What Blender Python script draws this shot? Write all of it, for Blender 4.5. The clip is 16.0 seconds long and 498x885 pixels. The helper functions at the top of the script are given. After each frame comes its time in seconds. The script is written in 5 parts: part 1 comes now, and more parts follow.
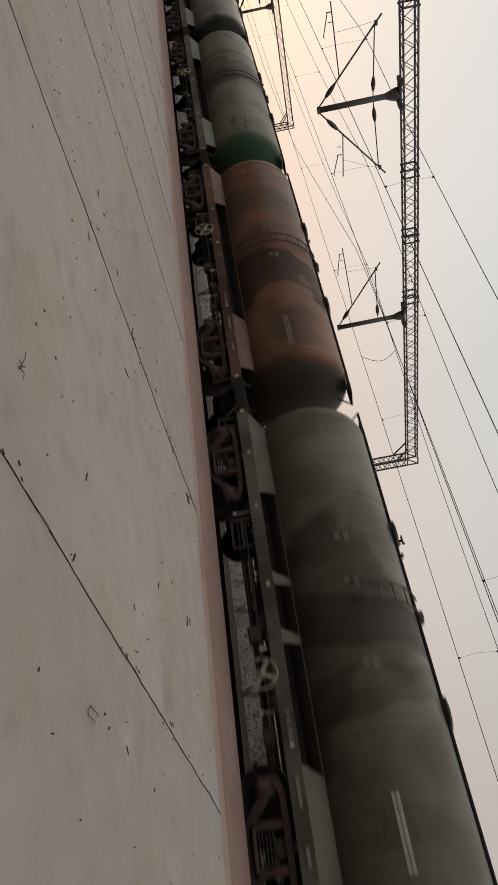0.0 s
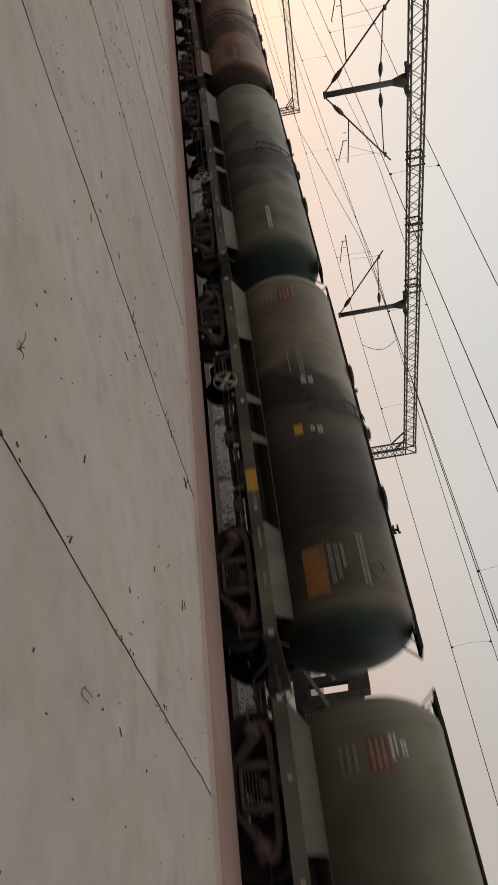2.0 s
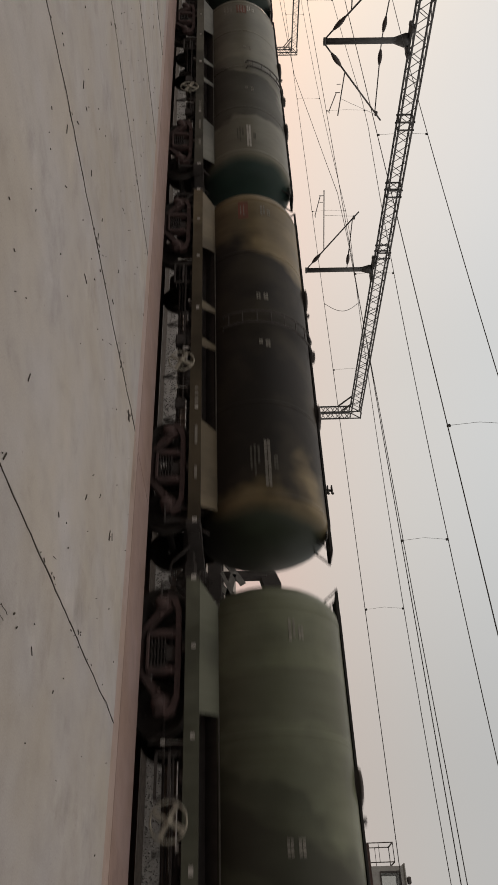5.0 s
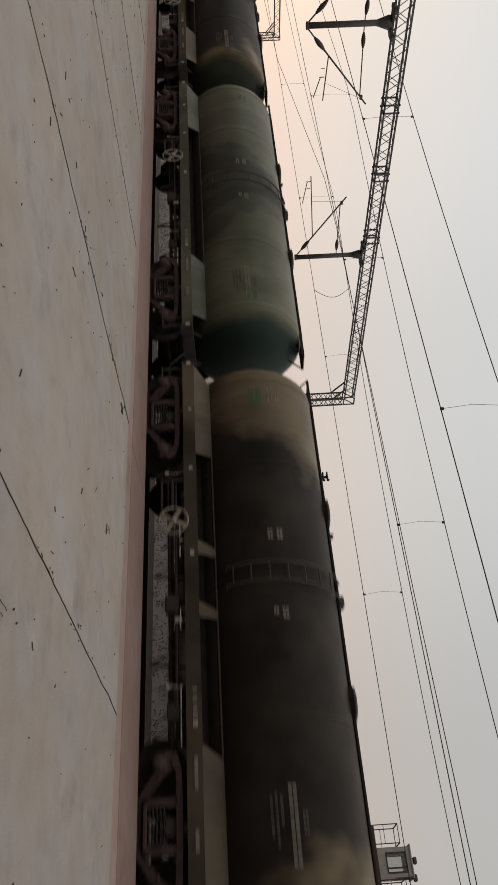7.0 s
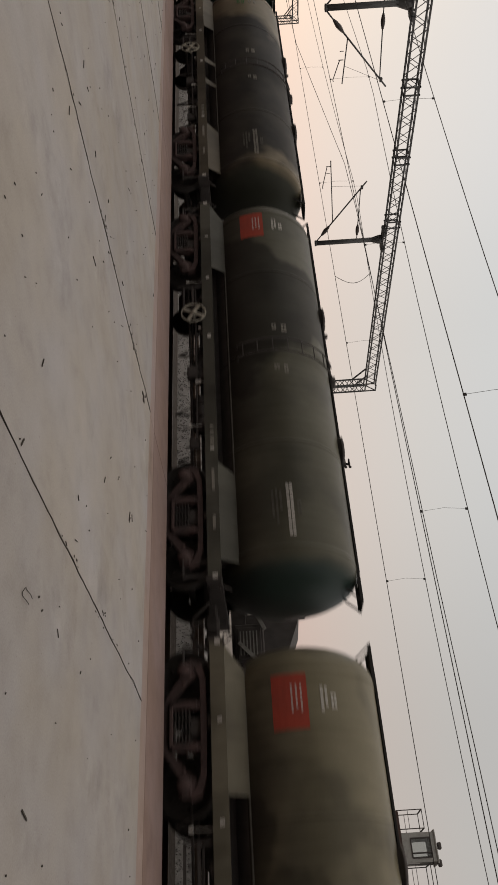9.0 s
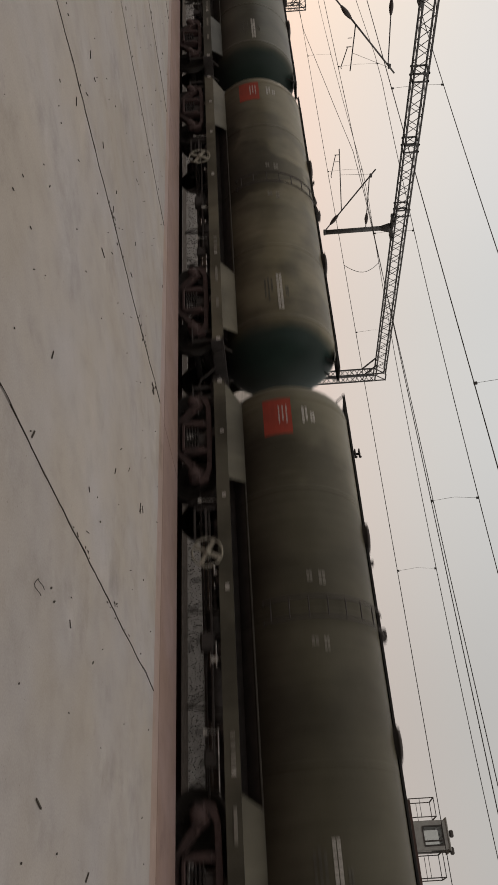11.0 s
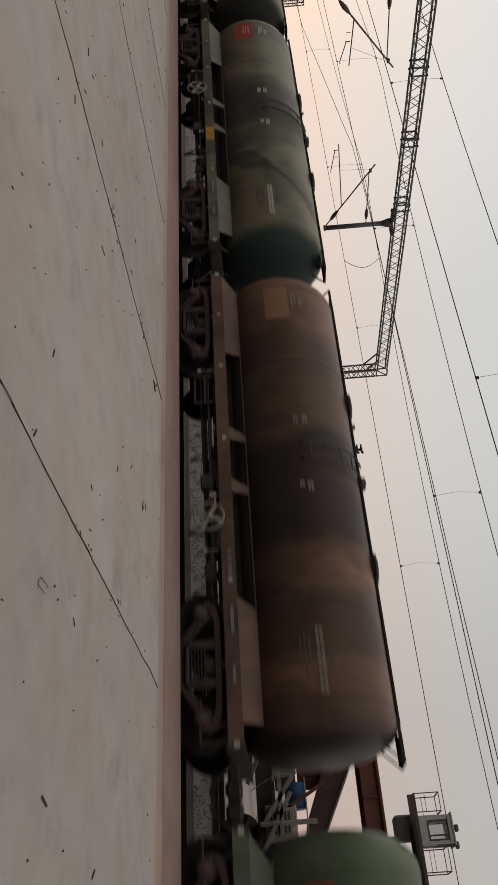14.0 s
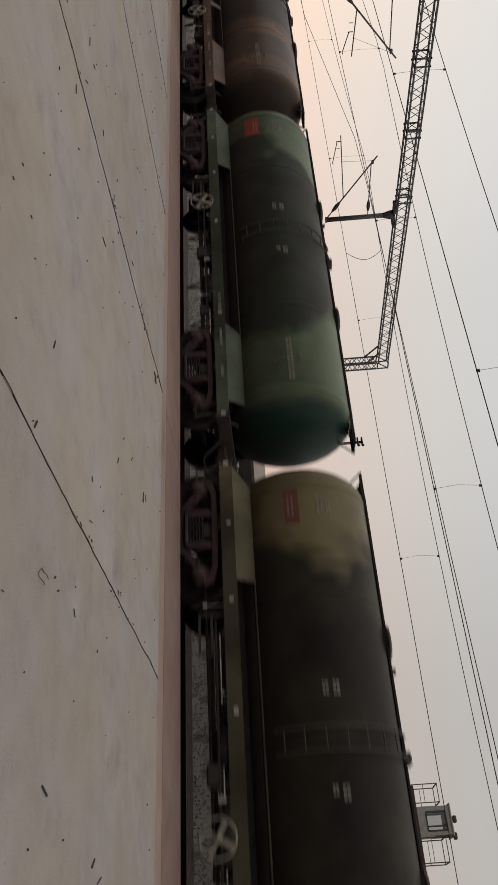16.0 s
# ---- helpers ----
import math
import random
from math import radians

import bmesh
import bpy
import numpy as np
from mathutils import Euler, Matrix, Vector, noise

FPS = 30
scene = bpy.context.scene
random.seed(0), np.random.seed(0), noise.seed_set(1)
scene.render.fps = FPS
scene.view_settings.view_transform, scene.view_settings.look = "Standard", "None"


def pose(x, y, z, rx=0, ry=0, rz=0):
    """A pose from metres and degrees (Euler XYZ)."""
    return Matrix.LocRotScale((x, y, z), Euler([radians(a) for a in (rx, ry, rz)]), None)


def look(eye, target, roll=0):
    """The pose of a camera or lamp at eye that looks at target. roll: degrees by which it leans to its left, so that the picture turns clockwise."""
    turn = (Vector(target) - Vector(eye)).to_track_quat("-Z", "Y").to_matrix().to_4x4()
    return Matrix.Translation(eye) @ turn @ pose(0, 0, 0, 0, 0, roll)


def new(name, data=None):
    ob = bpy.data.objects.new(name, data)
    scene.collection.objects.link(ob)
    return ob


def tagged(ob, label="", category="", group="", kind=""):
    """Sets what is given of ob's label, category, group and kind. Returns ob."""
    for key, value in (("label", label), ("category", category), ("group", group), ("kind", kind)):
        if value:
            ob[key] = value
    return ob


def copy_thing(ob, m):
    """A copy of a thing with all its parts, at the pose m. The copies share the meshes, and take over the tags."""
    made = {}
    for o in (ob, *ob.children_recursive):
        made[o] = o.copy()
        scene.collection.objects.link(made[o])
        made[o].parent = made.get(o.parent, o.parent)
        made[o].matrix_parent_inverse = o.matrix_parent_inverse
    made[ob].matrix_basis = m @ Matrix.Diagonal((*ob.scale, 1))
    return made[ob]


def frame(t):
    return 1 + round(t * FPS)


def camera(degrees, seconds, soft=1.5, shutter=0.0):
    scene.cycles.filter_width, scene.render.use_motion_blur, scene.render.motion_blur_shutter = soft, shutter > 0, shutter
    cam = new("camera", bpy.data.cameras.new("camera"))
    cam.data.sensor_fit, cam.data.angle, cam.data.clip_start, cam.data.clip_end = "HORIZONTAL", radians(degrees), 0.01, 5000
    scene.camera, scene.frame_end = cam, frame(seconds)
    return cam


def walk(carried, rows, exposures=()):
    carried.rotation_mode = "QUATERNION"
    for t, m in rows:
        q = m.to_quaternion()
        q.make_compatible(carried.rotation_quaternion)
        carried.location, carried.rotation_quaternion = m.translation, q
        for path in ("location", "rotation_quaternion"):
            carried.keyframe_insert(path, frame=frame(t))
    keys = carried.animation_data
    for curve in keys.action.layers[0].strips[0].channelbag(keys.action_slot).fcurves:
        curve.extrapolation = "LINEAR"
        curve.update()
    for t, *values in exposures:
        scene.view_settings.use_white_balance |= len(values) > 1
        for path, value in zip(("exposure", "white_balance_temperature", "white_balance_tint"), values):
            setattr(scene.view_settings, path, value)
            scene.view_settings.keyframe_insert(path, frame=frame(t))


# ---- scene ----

# Place: X across the tracks (away from the viewer), Y along them (the way the train goes), Z up.
EYE = 1.707          # eye above the paving
RAIL = -0.233        # rail head
AXIS = 14.5          # centre line of the train's track
PITCH = 12.42        # wagon length over couplers
FAR_AXIS, FAR_UP = 19.5, 0.30      # the next track lies higher

cam = camera(35.93, 16.0, soft=1.5, shutter=0.4)


def aim(az, el, lean):
    a, e = radians(az), radians(el)
    way = Vector((math.sin(a) * math.cos(e), math.cos(a) * math.cos(e), math.sin(e)))
    eye = Vector((0, 0, EYE))
    return look(eye, eye + way, lean)


VIEWS = [
    (0, 47.26, -2.48, 79.15), (0.5, 47.21, -2.18, 78.95), (1, 47.17, -2.31, 78.89), (1.5, 47.30, -2.72, 79.24),
    (2, 48.31, -2.55, 80.41), (2.5, 50.42, -2.91, 83.48), (3, 51.27, -2.28, 87.71), (3.5, 51.08, -0.24, 89.82),
    (4, 51.79, 0.52, 89.86), (6.5, 53.37, 1.54, 86.98), (7, 53.56, 1.52, 86.83), (7.5, 53.75, 1.25, 86.72),
    (8, 53.96, 0.64, 86.55), (10.5, 54.90, -0.65, 86.10), (11, 55.04, -0.92, 85.95), (11.5, 55.25, -1.08, 85.80),
    (12, 55.32, -0.98, 85.66), (12.5, 55.31, -0.90, 85.58), (13, 55.32, -0.86, 85.64), (13.5, 55.31, -0.92, 85.57),
    (14, 55.28, -1.08, 85.44), (14.5, 55.32, -1.19, 85.29), (15, 55.38, -1.21, 85.18), (15.5, 55.38, -1.18, 85.26),
    (16, 55.86, -1.17, 85.67),
]
walk(cam, [(t, aim(a, e, r)) for t, a, e, r in VIEWS])

# ---- light: a low sun far down the line behind thick haze ----
SUN_AZ, SUN_EL = 12.0, 4.5
SUN_WAY = Vector((math.sin(radians(SUN_AZ)) * math.cos(radians(SUN_EL)),
                  math.cos(radians(SUN_AZ)) * math.cos(radians(SUN_EL)), math.sin(radians(SUN_EL))))


def make_world():
    world = bpy.data.worlds.new("hazy_evening_sky")
    scene.world = world
    world.use_nodes = True
    nt = world.node_tree
    nt.nodes.clear()
    N, L = nt.nodes.new, nt.links.new
    out = N("ShaderNodeOutputWorld")
    sky = N("ShaderNodeTexSky")
    sky.sky_type, sky.sun_disc = "NISHITA", False
    sky.sun_elevation, sky.sun_rotation = radians(SUN_EL), radians(SUN_AZ)
    sky.dust_density, sky.air_density, sky.ozone_density = 3.0, 1.0, 3.0
    bg_sky = N("ShaderNodeBackground")
    bg_sky.inputs["Strength"].default_value = 0.013
    L(sky.outputs["Color"], bg_sky.inputs["Color"])
    # haze: pinkish veil low down, paler and cooler above, brighter towards the sun
    tc = N("ShaderNodeTexCoord")
    sep = N("ShaderNodeSeparateXYZ")
    L(tc.outputs["Generated"], sep.inputs[0])
    veil = N("ShaderNodeValToRGB")
    cr = veil.color_ramp.elements
    cr[0].position, cr[0].color = 0.0, (0.645, 0.470, 0.410, 1)
    cr[1].position, cr[1].color = 1.0, (0.98, 0.86, 0.76, 1)
    for pos, col in ((0.12, (0.588, 0.508, 0.456, 1)), (0.22, (0.556, 0.526, 0.492, 1)), (0.32, (0.535, 0.533, 0.520, 1)), (0.48, (0.60, 0.575, 0.550, 1))):
        cr.new(pos).color = col
    L(sep.outputs["Z"], veil.inputs["Fac"])
    dot = N("ShaderNodeVectorMath")
    dot.operation = "DOT_PRODUCT"
    dot.inputs[1].default_value = SUN_WAY
    L(tc.outputs["Generated"], dot.inputs[0])
    glow = N("ShaderNodeValToRGB")
    glow.color_ramp.interpolation = "EASE"
    cr = glow.color_ramp.elements
    cr[0].position, cr[0].color = 0.0, (0.70, 0.70, 0.70, 1)
    cr[1].position, cr[1].color = 1.0, (1.21, 1.17, 1.15, 1)
    for pos, v, u in ((0.40, 0.80, 0.80), (0.80, 1.04, 1.04), (0.94, 1.17, 1.15)):
        cr.new(pos).color = (v, u, u, 1)
    L(dot.outputs["Value"], glow.inputs["Fac"])
    mul = N("ShaderNodeMix")
    mul.data_type, mul.blend_type = "RGBA", "MULTIPLY"
    mul.inputs["Factor"].default_value = 1.0
    L(veil.outputs["Color"], mul.inputs["A"])
    L(glow.outputs["Color"], mul.inputs["B"])
    bg_haze = N("ShaderNodeBackground")
    bg_haze.inputs["Strength"].default_value = 1.0
    L(mul.outputs["Result"], bg_haze.inputs["Color"])
    add = N("ShaderNodeAddShader")
    L(bg_sky.outputs[0], add.inputs[0])
    L(bg_haze.outputs[0], add.inputs[1])
    L(add.outputs[0], out.inputs["Surface"])


make_world()
sun = new("sun", bpy.data.lights.new("sun", "SUN"))
sun.data.energy, sun.data.angle, sun.data.color = 0.6, radians(18), (1.0, 0.80, 0.62)
sun.matrix_world = look(SUN_WAY * 100, (0, 0, 0))
scene.view_settings.exposure = 0.16


# ---- materials ----
def base_mat(name, rough=0.7, metal=0.0):
    m = bpy.data.materials.new(name)
    m.use_nodes = True
    nt = m.node_tree
    b = nt.nodes["Principled BSDF"]
    b.inputs["Roughness"].default_value, b.inputs["Metallic"].default_value = rough, metal
    return m, nt, b


def noise_node(nt, scale, detail=5.0, rough=0.6, vec=None, stretch=None):
    tc = nt.nodes.new("ShaderNodeTexCoord")
    n = nt.nodes.new("ShaderNodeTexNoise")
    n.inputs["Scale"].default_value, n.inputs["Detail"].default_value, n.inputs["Roughness"].default_value = scale, detail, rough
    src = vec or tc.outputs["Object"]
    if stretch:
        mp = nt.nodes.new("ShaderNodeMapping")
        mp.inputs["Scale"].default_value = stretch
        nt.links.new(src, mp.inputs["Vector"])
        src = mp.outputs["Vector"]
    nt.links.new(src, n.inputs["Vector"])
    return n


def ramp_node(nt, fac, stops):
    r = nt.nodes.new("ShaderNodeValToRGB")
    els = r.color_ramp.elements
    els[0].position, els[0].color = stops[0][0], (*stops[0][1], 1)
    els[1].position, els[1].color = stops[-1][0], (*stops[-1][1], 1)
    for pos, col in stops[1:-1]:
        e = els.new(pos)
        e.color = (*col, 1)
    nt.links.new(fac, r.inputs["Fac"])
    return r


def mix_node(nt, fac, a, b, mode="MIX"):
    m = nt.nodes.new("ShaderNodeMix")
    m.data_type, m.blend_type = "RGBA", mode
    for sock, val in ((m.inputs["Factor"], fac), (m.inputs["A"], a), (m.inputs["B"], b)):
        if isinstance(val, (int, float)):
            sock.default_value = val
        elif isinstance(val, tuple):
            sock.default_value = (*val, 1)
        else:
            nt.links.new(val, sock)
    return m.outputs["Result"]


def math_node(nt, op, a, b=0.0, c=0.0, clamp=False):
    m = nt.nodes.new("ShaderNodeMath")
    m.operation, m.use_clamp = op, clamp
    for i, val in enumerate((a, b, c)):
        if isinstance(val, (int, float)):
            m.inputs[i].default_value = val
        else:
            nt.links.new(val, m.inputs[i])
    return m.outputs[0]


def bump(nt, b, height, strength=0.3, dist=0.01):
    n = nt.nodes.new("ShaderNodeBump")
    n.inputs["Strength"].default_value, n.inputs["Distance"].default_value = strength, dist
    nt.links.new(height, n.inputs["Height"])
    nt.links.new(n.outputs[0], b.inputs["Normal"])


def worn(name, col, dirt=(0.03, 0.025, 0.02), rough=0.7, metal=0.0, scale=3.0, amount=0.5, fine=40.0):
    """Paint or steel with blotches of dirt at two scales and a fine relief."""
    m, nt, b = base_mat(name, rough, metal)
    big = noise_node(nt, scale)
    small = noise_node(nt, fine, 3.0)
    f1 = ramp_node(nt, big.outputs["Fac"], [(0.42, (0, 0, 0)), (0.72, (amount,) * 3)])
    c = mix_node(nt, f1.outputs["Color"], col, dirt)
    f2 = ramp_node(nt, small.outputs["Fac"], [(0.35, (0.82,) * 3), (0.7, (1.12,) * 3)])
    c = mix_node(nt, 1.0, c, f2.outputs["Color"], "MULTIPLY")
    nt.links.new(c, b.inputs["Base Color"])
    bump(nt, b, small.outputs["Fac"], 0.25, 0.004)
    return m


def concrete_mat(name, tint, dark, light, warm=0.0):
    m, nt, b = base_mat(name, 0.9)
    geo = nt.nodes.new("ShaderNodeNewGeometry")
    pos = geo.outputs["Position"]
    big = noise_node(nt, 0.35, 4.0, 0.55, vec=pos)
    drag = noise_node(nt, 1.2, 4.0, 0.6, vec=pos, stretch=(0.7, 1.3, 1.0))
    mid = noise_node(nt, 2.2, 6.0, 0.62, vec=pos)
    fine = noise_node(nt, 60.0, 3.0, 0.6, vec=pos)
    c = ramp_node(nt, big.outputs["Fac"], [(0.3, dark), (0.52, tint), (0.75, light)]).outputs["Color"]
    blot = ramp_node(nt, mid.outputs["Fac"], [(0.30, (0.88, 0.875, 0.87)), (0.5, (1, 1, 1)), (0.72, (1.07, 1.065, 1.06))])
    c = mix_node(nt, 0.8, c, blot.outputs["Color"], "MULTIPLY")
    smear = ramp_node(nt, drag.outputs["Fac"], [(0.34, (0.88, 0.875, 0.87)), (0.52, (1, 1, 1))])
    c = mix_node(nt, 0.45, c, smear.outputs["Color"], "MULTIPLY")
    grit = ramp_node(nt, fine.outputs["Fac"], [(0.30, (0.86,) * 3), (0.7, (1.1,) * 3)])
    c = mix_node(nt, 0.6, c, grit.outputs["Color"], "MULTIPLY")
    scuff = noise_node(nt, 1.1, 6.0, 0.68, vec=pos, stretch=(1.0, 0.8, 1.0))
    # patches of grime
    darkening = ramp_node(nt, scuff.outputs["Fac"], [(0.56, (1, 1, 1)), (0.66, (0.86, 0.855, 0.86)), (0.78, (0.68, 0.67, 0.68))])
    c = mix_node(nt, 0.9, c, darkening.outputs["Color"], "MULTIPLY")
    chalk = noise_node(nt, 0.9, 5.0, 0.65, vec=pos, stretch=(1.3, 1.0, 1.0))
    lime = ramp_node(nt, chalk.outputs["Fac"], [(0.60, (1, 1, 1)), (0.72, (1.12, 1.13, 1.15))])
    c = mix_node(nt, 1.0, c, lime.outputs["Color"], "MULTIPLY")
    pit = noise_node(nt, 17.0, 3.0, 0.7, vec=pos)
    pits = ramp_node(nt, pit.outputs["Fac"], [(0.27, (0.55, 0.53, 0.5)), (0.33, (1, 1, 1))])
    c = mix_node(nt, 0.7, c, pits.outputs["Color"], "MULTIPLY")
    cool = noise_node(nt, 0.7, 3.0, 0.5, vec=pos)
    hue = ramp_node(nt, cool.outputs["Fac"], [(0.35, (1.03, 1.0, 0.95)), (0.65, (0.99, 1.0, 1.05))])
    c = mix_node(nt, 1.0, c, hue.outputs["Color"], "MULTIPLY")
    info = nt.nodes.new("ShaderNodeObjectInfo")
    vary = ramp_node(nt, info.outputs["Random"], [(0.0, (0.95,) * 3), (1.0, (1.04,) * 3)])
    c = mix_node(nt, 1.0, c, vary.outputs["Color"], "MULTIPLY")
    nt.links.new(c, b.inputs["Base Color"])
    bump(nt, b, fine.outputs["Fac"], 0.35, 0.004)
    return m


def tank_mat(name, col, oil, y0, reach, seed, blot=0.5, oilcol=(0.011, 0.0095, 0.0085), bands=(), darkening=0.7, end=None):
    """Tank paint: faded colour, rain streaks, dust, and a black oil spill that runs down from the hatches.
    y0, reach: middle and half length of the spill along the tank; oil: how thick; blot: older blotches.
    bands: older spills (middle, half length, strength, slant, colour). The lower flank darkens towards the bottom."""
    m, nt, b = base_mat(name, 0.62)
    b.inputs["Specular IOR Level"].default_value = 0.22
    tc = nt.nodes.new("ShaderNodeTexCoord")
    sep = nt.nodes.new("ShaderNodeSeparateXYZ")
    nt.links.new(tc.outputs["Object"], sep.inputs[0])
    shift = nt.nodes.new("ShaderNodeMapping")
    shift.inputs["Location"].default_value = (seed * 3.7, seed * 5.3, seed * 1.9)
    nt.links.new(tc.outputs["Object"], shift.inputs["Vector"])
    v = shift.outputs["Vector"]
    big = noise_node(nt, 0.55, 3.0, 0.5, vec=v)
    mid = noise_node(nt, 0.8, 3.0, 0.45, vec=v)
    streak = noise_node(nt, 5.0, 4.0, 0.6, vec=v, stretch=(0.25, 2.2, 0.12))
    fine = noise_node(nt, 45.0, 3.0, 0.6, vec=v)
    # spill mask
    d = math_node(nt, "ABSOLUTE", math_node(nt, "SUBTRACT", sep.outputs["Y"], y0))
    d = math_node(nt, "ADD", d, math_node(nt, "MULTIPLY", math_node(nt, "SUBTRACT", big.outputs["Fac"], 0.5), 4.2))
    d = math_node(nt, "ADD", d, math_node(nt, "MULTIPLY", math_node(nt, "SUBTRACT", streak.outputs["Fac"], 0.5), 0.22))
    d = math_node(nt, "DIVIDE", math_node(nt, "ADD", d, math_node(nt, "MULTIPLY", math_node(nt, "SUBTRACT", sep.outputs["Z"], 2.5), 0.42)), reach)
    spill = ramp_node(nt, d, [(0.84, (1, 1, 1)), (1.04, (0, 0, 0))]).outputs["Color"]
    spill = math_node(nt, "MULTIPLY", spill, oil)
    # older, greyer blotches
    old = ramp_node(nt, mid.outputs["Fac"], [(0.45, (0, 0, 0)), (0.62, (blot,) * 3)]).outputs["Color"]
    pale = tuple(min(1, x * 1.12 + 0.01) for x in col)
    dusk = tuple(x * 0.28 + 0.008 for x in col)
    c = ramp_node(nt, big.outputs["Fac"], [(0.30, tuple(x * 0.85 for x in col)), (0.5, col), (0.72, pale)]).outputs["Color"]
    c = mix_node(nt, old, c, dusk)
    s = ramp_node(nt, streak.outputs["Fac"], [(0.34, (0.86, 0.85, 0.82)), (0.55, (1, 1, 1)), (0.8, (1.06, 1.05, 1.03))])
    c = mix_node(nt, 0.8, c, s.outputs["Color"], "MULTIPLY")
    for mid_y, half, strength, slant, tone in bands:
        e = math_node(nt, "ADD", math_node(nt, "SUBTRACT", sep.outputs["Y"], mid_y), math_node(nt, "MULTIPLY", math_node(nt, "SUBTRACT", sep.outputs["Z"], 2.5), slant))
        e = math_node(nt, "ADD", math_node(nt, "ABSOLUTE", e), math_node(nt, "MULTIPLY", math_node(nt, "SUBTRACT", mid.outputs["Fac"], 0.5), 1.3))
        e = math_node(nt, "ADD", e, math_node(nt, "MULTIPLY", math_node(nt, "SUBTRACT", streak.outputs["Fac"], 0.5), 0.25))
        e = ramp_node(nt, math_node(nt, "DIVIDE", e, half), [(0.72, (strength,) * 3), (1.1, (0, 0, 0))]).outputs["Color"]
        c = mix_node(nt, e, c, tone)
    cloud = noise_node(nt, 0.9, 4.0, 0.5, vec=v)
    film = ramp_node(nt, cloud.outputs["Fac"], [(0.42, oilcol), (0.66, tuple(x * 0.13 + 0.012 for x in col))]).outputs["Color"]
    c = mix_node(nt, spill, c, film)
    if end:
        edge = math_node(nt, "ADD", math_node(nt, "MULTIPLY", sep.outputs["Y"], -1.0), math_node(nt, "MULTIPLY", math_node(nt, "SUBTRACT", mid.outputs["Fac"], 0.5), 0.25))
        over = ramp_node(nt, math_node(nt, "SUBTRACT", edge, 5.0), [(0.22, (0, 0, 0)), (0.46, (1, 1, 1))]).outputs["Color"]
        c = mix_node(nt, over, c, ramp_node(nt, big.outputs["Fac"], [(0.35, tuple(x * 0.75 for x in end)), (0.65, tuple(x * 1.15 for x in end))]).outputs["Color"])
    # lower flank: darker towards the bottom, with a wavy upper limit
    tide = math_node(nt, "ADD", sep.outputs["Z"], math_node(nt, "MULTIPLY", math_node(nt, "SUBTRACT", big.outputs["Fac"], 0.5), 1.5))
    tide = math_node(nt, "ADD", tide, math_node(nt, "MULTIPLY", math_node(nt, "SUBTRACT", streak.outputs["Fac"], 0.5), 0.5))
    low_dark = ramp_node(nt, math_node(nt, "MULTIPLY", tide, 0.25), [(0.36, (darkening,) * 3), (0.50, (darkening * 0.45,) * 3), (0.66, (0, 0, 0))]).outputs["Color"]
    c = mix_node(nt, low_dark, c, (0.016, 0.014, 0.012))
    g = ramp_node(nt, fine.outputs["Fac"], [(0.3, (0.88,) * 3), (0.7, (1.1,) * 3)])
    c = mix_node(nt, 0.7, c, g.outputs["Color"], "MULTIPLY")
    nt.links.new(c, b.inputs["Base Color"])
    r = math_node(nt, "ADD", 0.42, math_node(nt, "MULTIPLY", spill, 0.14))
    nt.links.new(r, b.inputs["Roughness"])
    bump(nt, b, mid.outputs["Fac"], 0.10, 0.02)
    return m


CONCRETE = concrete_mat("weathered_concrete", (0.378, 0.358, 0.338), (0.345, 0.326, 0.306), (0.412, 0.392, 0.372))
REDEDGE = concrete_mat("red_oxide_concrete", (0.285, 0.205, 0.182), (0.25, 0.18, 0.16), (0.32, 0.24, 0.215))
PINKEDGE = concrete_mat("faded_red_concrete", (0.36, 0.285, 0.26), (0.32, 0.25, 0.22), (0.40, 0.325, 0.30))
TANKRAIL = worn("grimy_rail_steel", (0.11, 0.105, 0.09), (0.04, 0.036, 0.032), 0.85, 0.0, 3.0, 0.7)
STONE = worn("crushed_grey_stone", (0.30, 0.29, 0.28), (0.17, 0.16, 0.155), 0.95, 0, 2.0, 0.7, 30.0)
EARTH = worn("dusty_earth", (0.27, 0.24, 0.21), (0.10, 0.085, 0.07), 0.95, 0, 0.3, 0.7, 6.0)
OILBALLAST = worn("oily_dark_ballast", (0.09, 0.079, 0.071), (0.035, 0.031, 0.028), 0.9, 0, 5.0, 0.8, 22.0)
OILBALLAST.node_tree.nodes["Principled BSDF"].inputs["Specular IOR Level"].default_value = 0.04      # matt soot and oil
SLEEPER = worn("sleeper_concrete", (0.25, 0.24, 0.22), (0.08, 0.07, 0.06), 0.9)
RAILSTEEL = worn("rail_steel", (0.12, 0.085, 0.065), (0.05, 0.035, 0.03), 0.55, 0.5)
GALV = worn("galvanised_steel", (0.13, 0.13, 0.13), (0.06, 0.055, 0.05), 0.6, 0.4, 2.0, 0.6)
COPPER = worn("tarnished_copper_wire", (0.055, 0.05, 0.045), (0.03, 0.03, 0.03), 0.6, 0.3)
PORCELAIN = worn("brown_insulator_glaze", (0.05, 0.035, 0.03), (0.03, 0.025, 0.02), 0.3)
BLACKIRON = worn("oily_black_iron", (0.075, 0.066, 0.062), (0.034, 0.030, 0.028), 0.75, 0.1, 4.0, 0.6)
BOGIE = worn("dusty_brown_cast_steel", (0.100, 0.064, 0.060), (0.034, 0.026, 0.025), 0.88, 0.0, 4.0, 0.8)
WHEELSTEEL = worn("wheel_steel", (0.05, 0.043, 0.039), (0.028, 0.025, 0.022), 0.7, 0.3)
WALKWAY = worn("black_walkway_steel", (0.03, 0.028, 0.026), (0.015, 0.014, 0.013), 0.8)
WHITE = worn("dusty_white_paint", (0.62, 0.60, 0.56), (0.25, 0.23, 0.2), 0.8, 0, 6.0, 0.5)
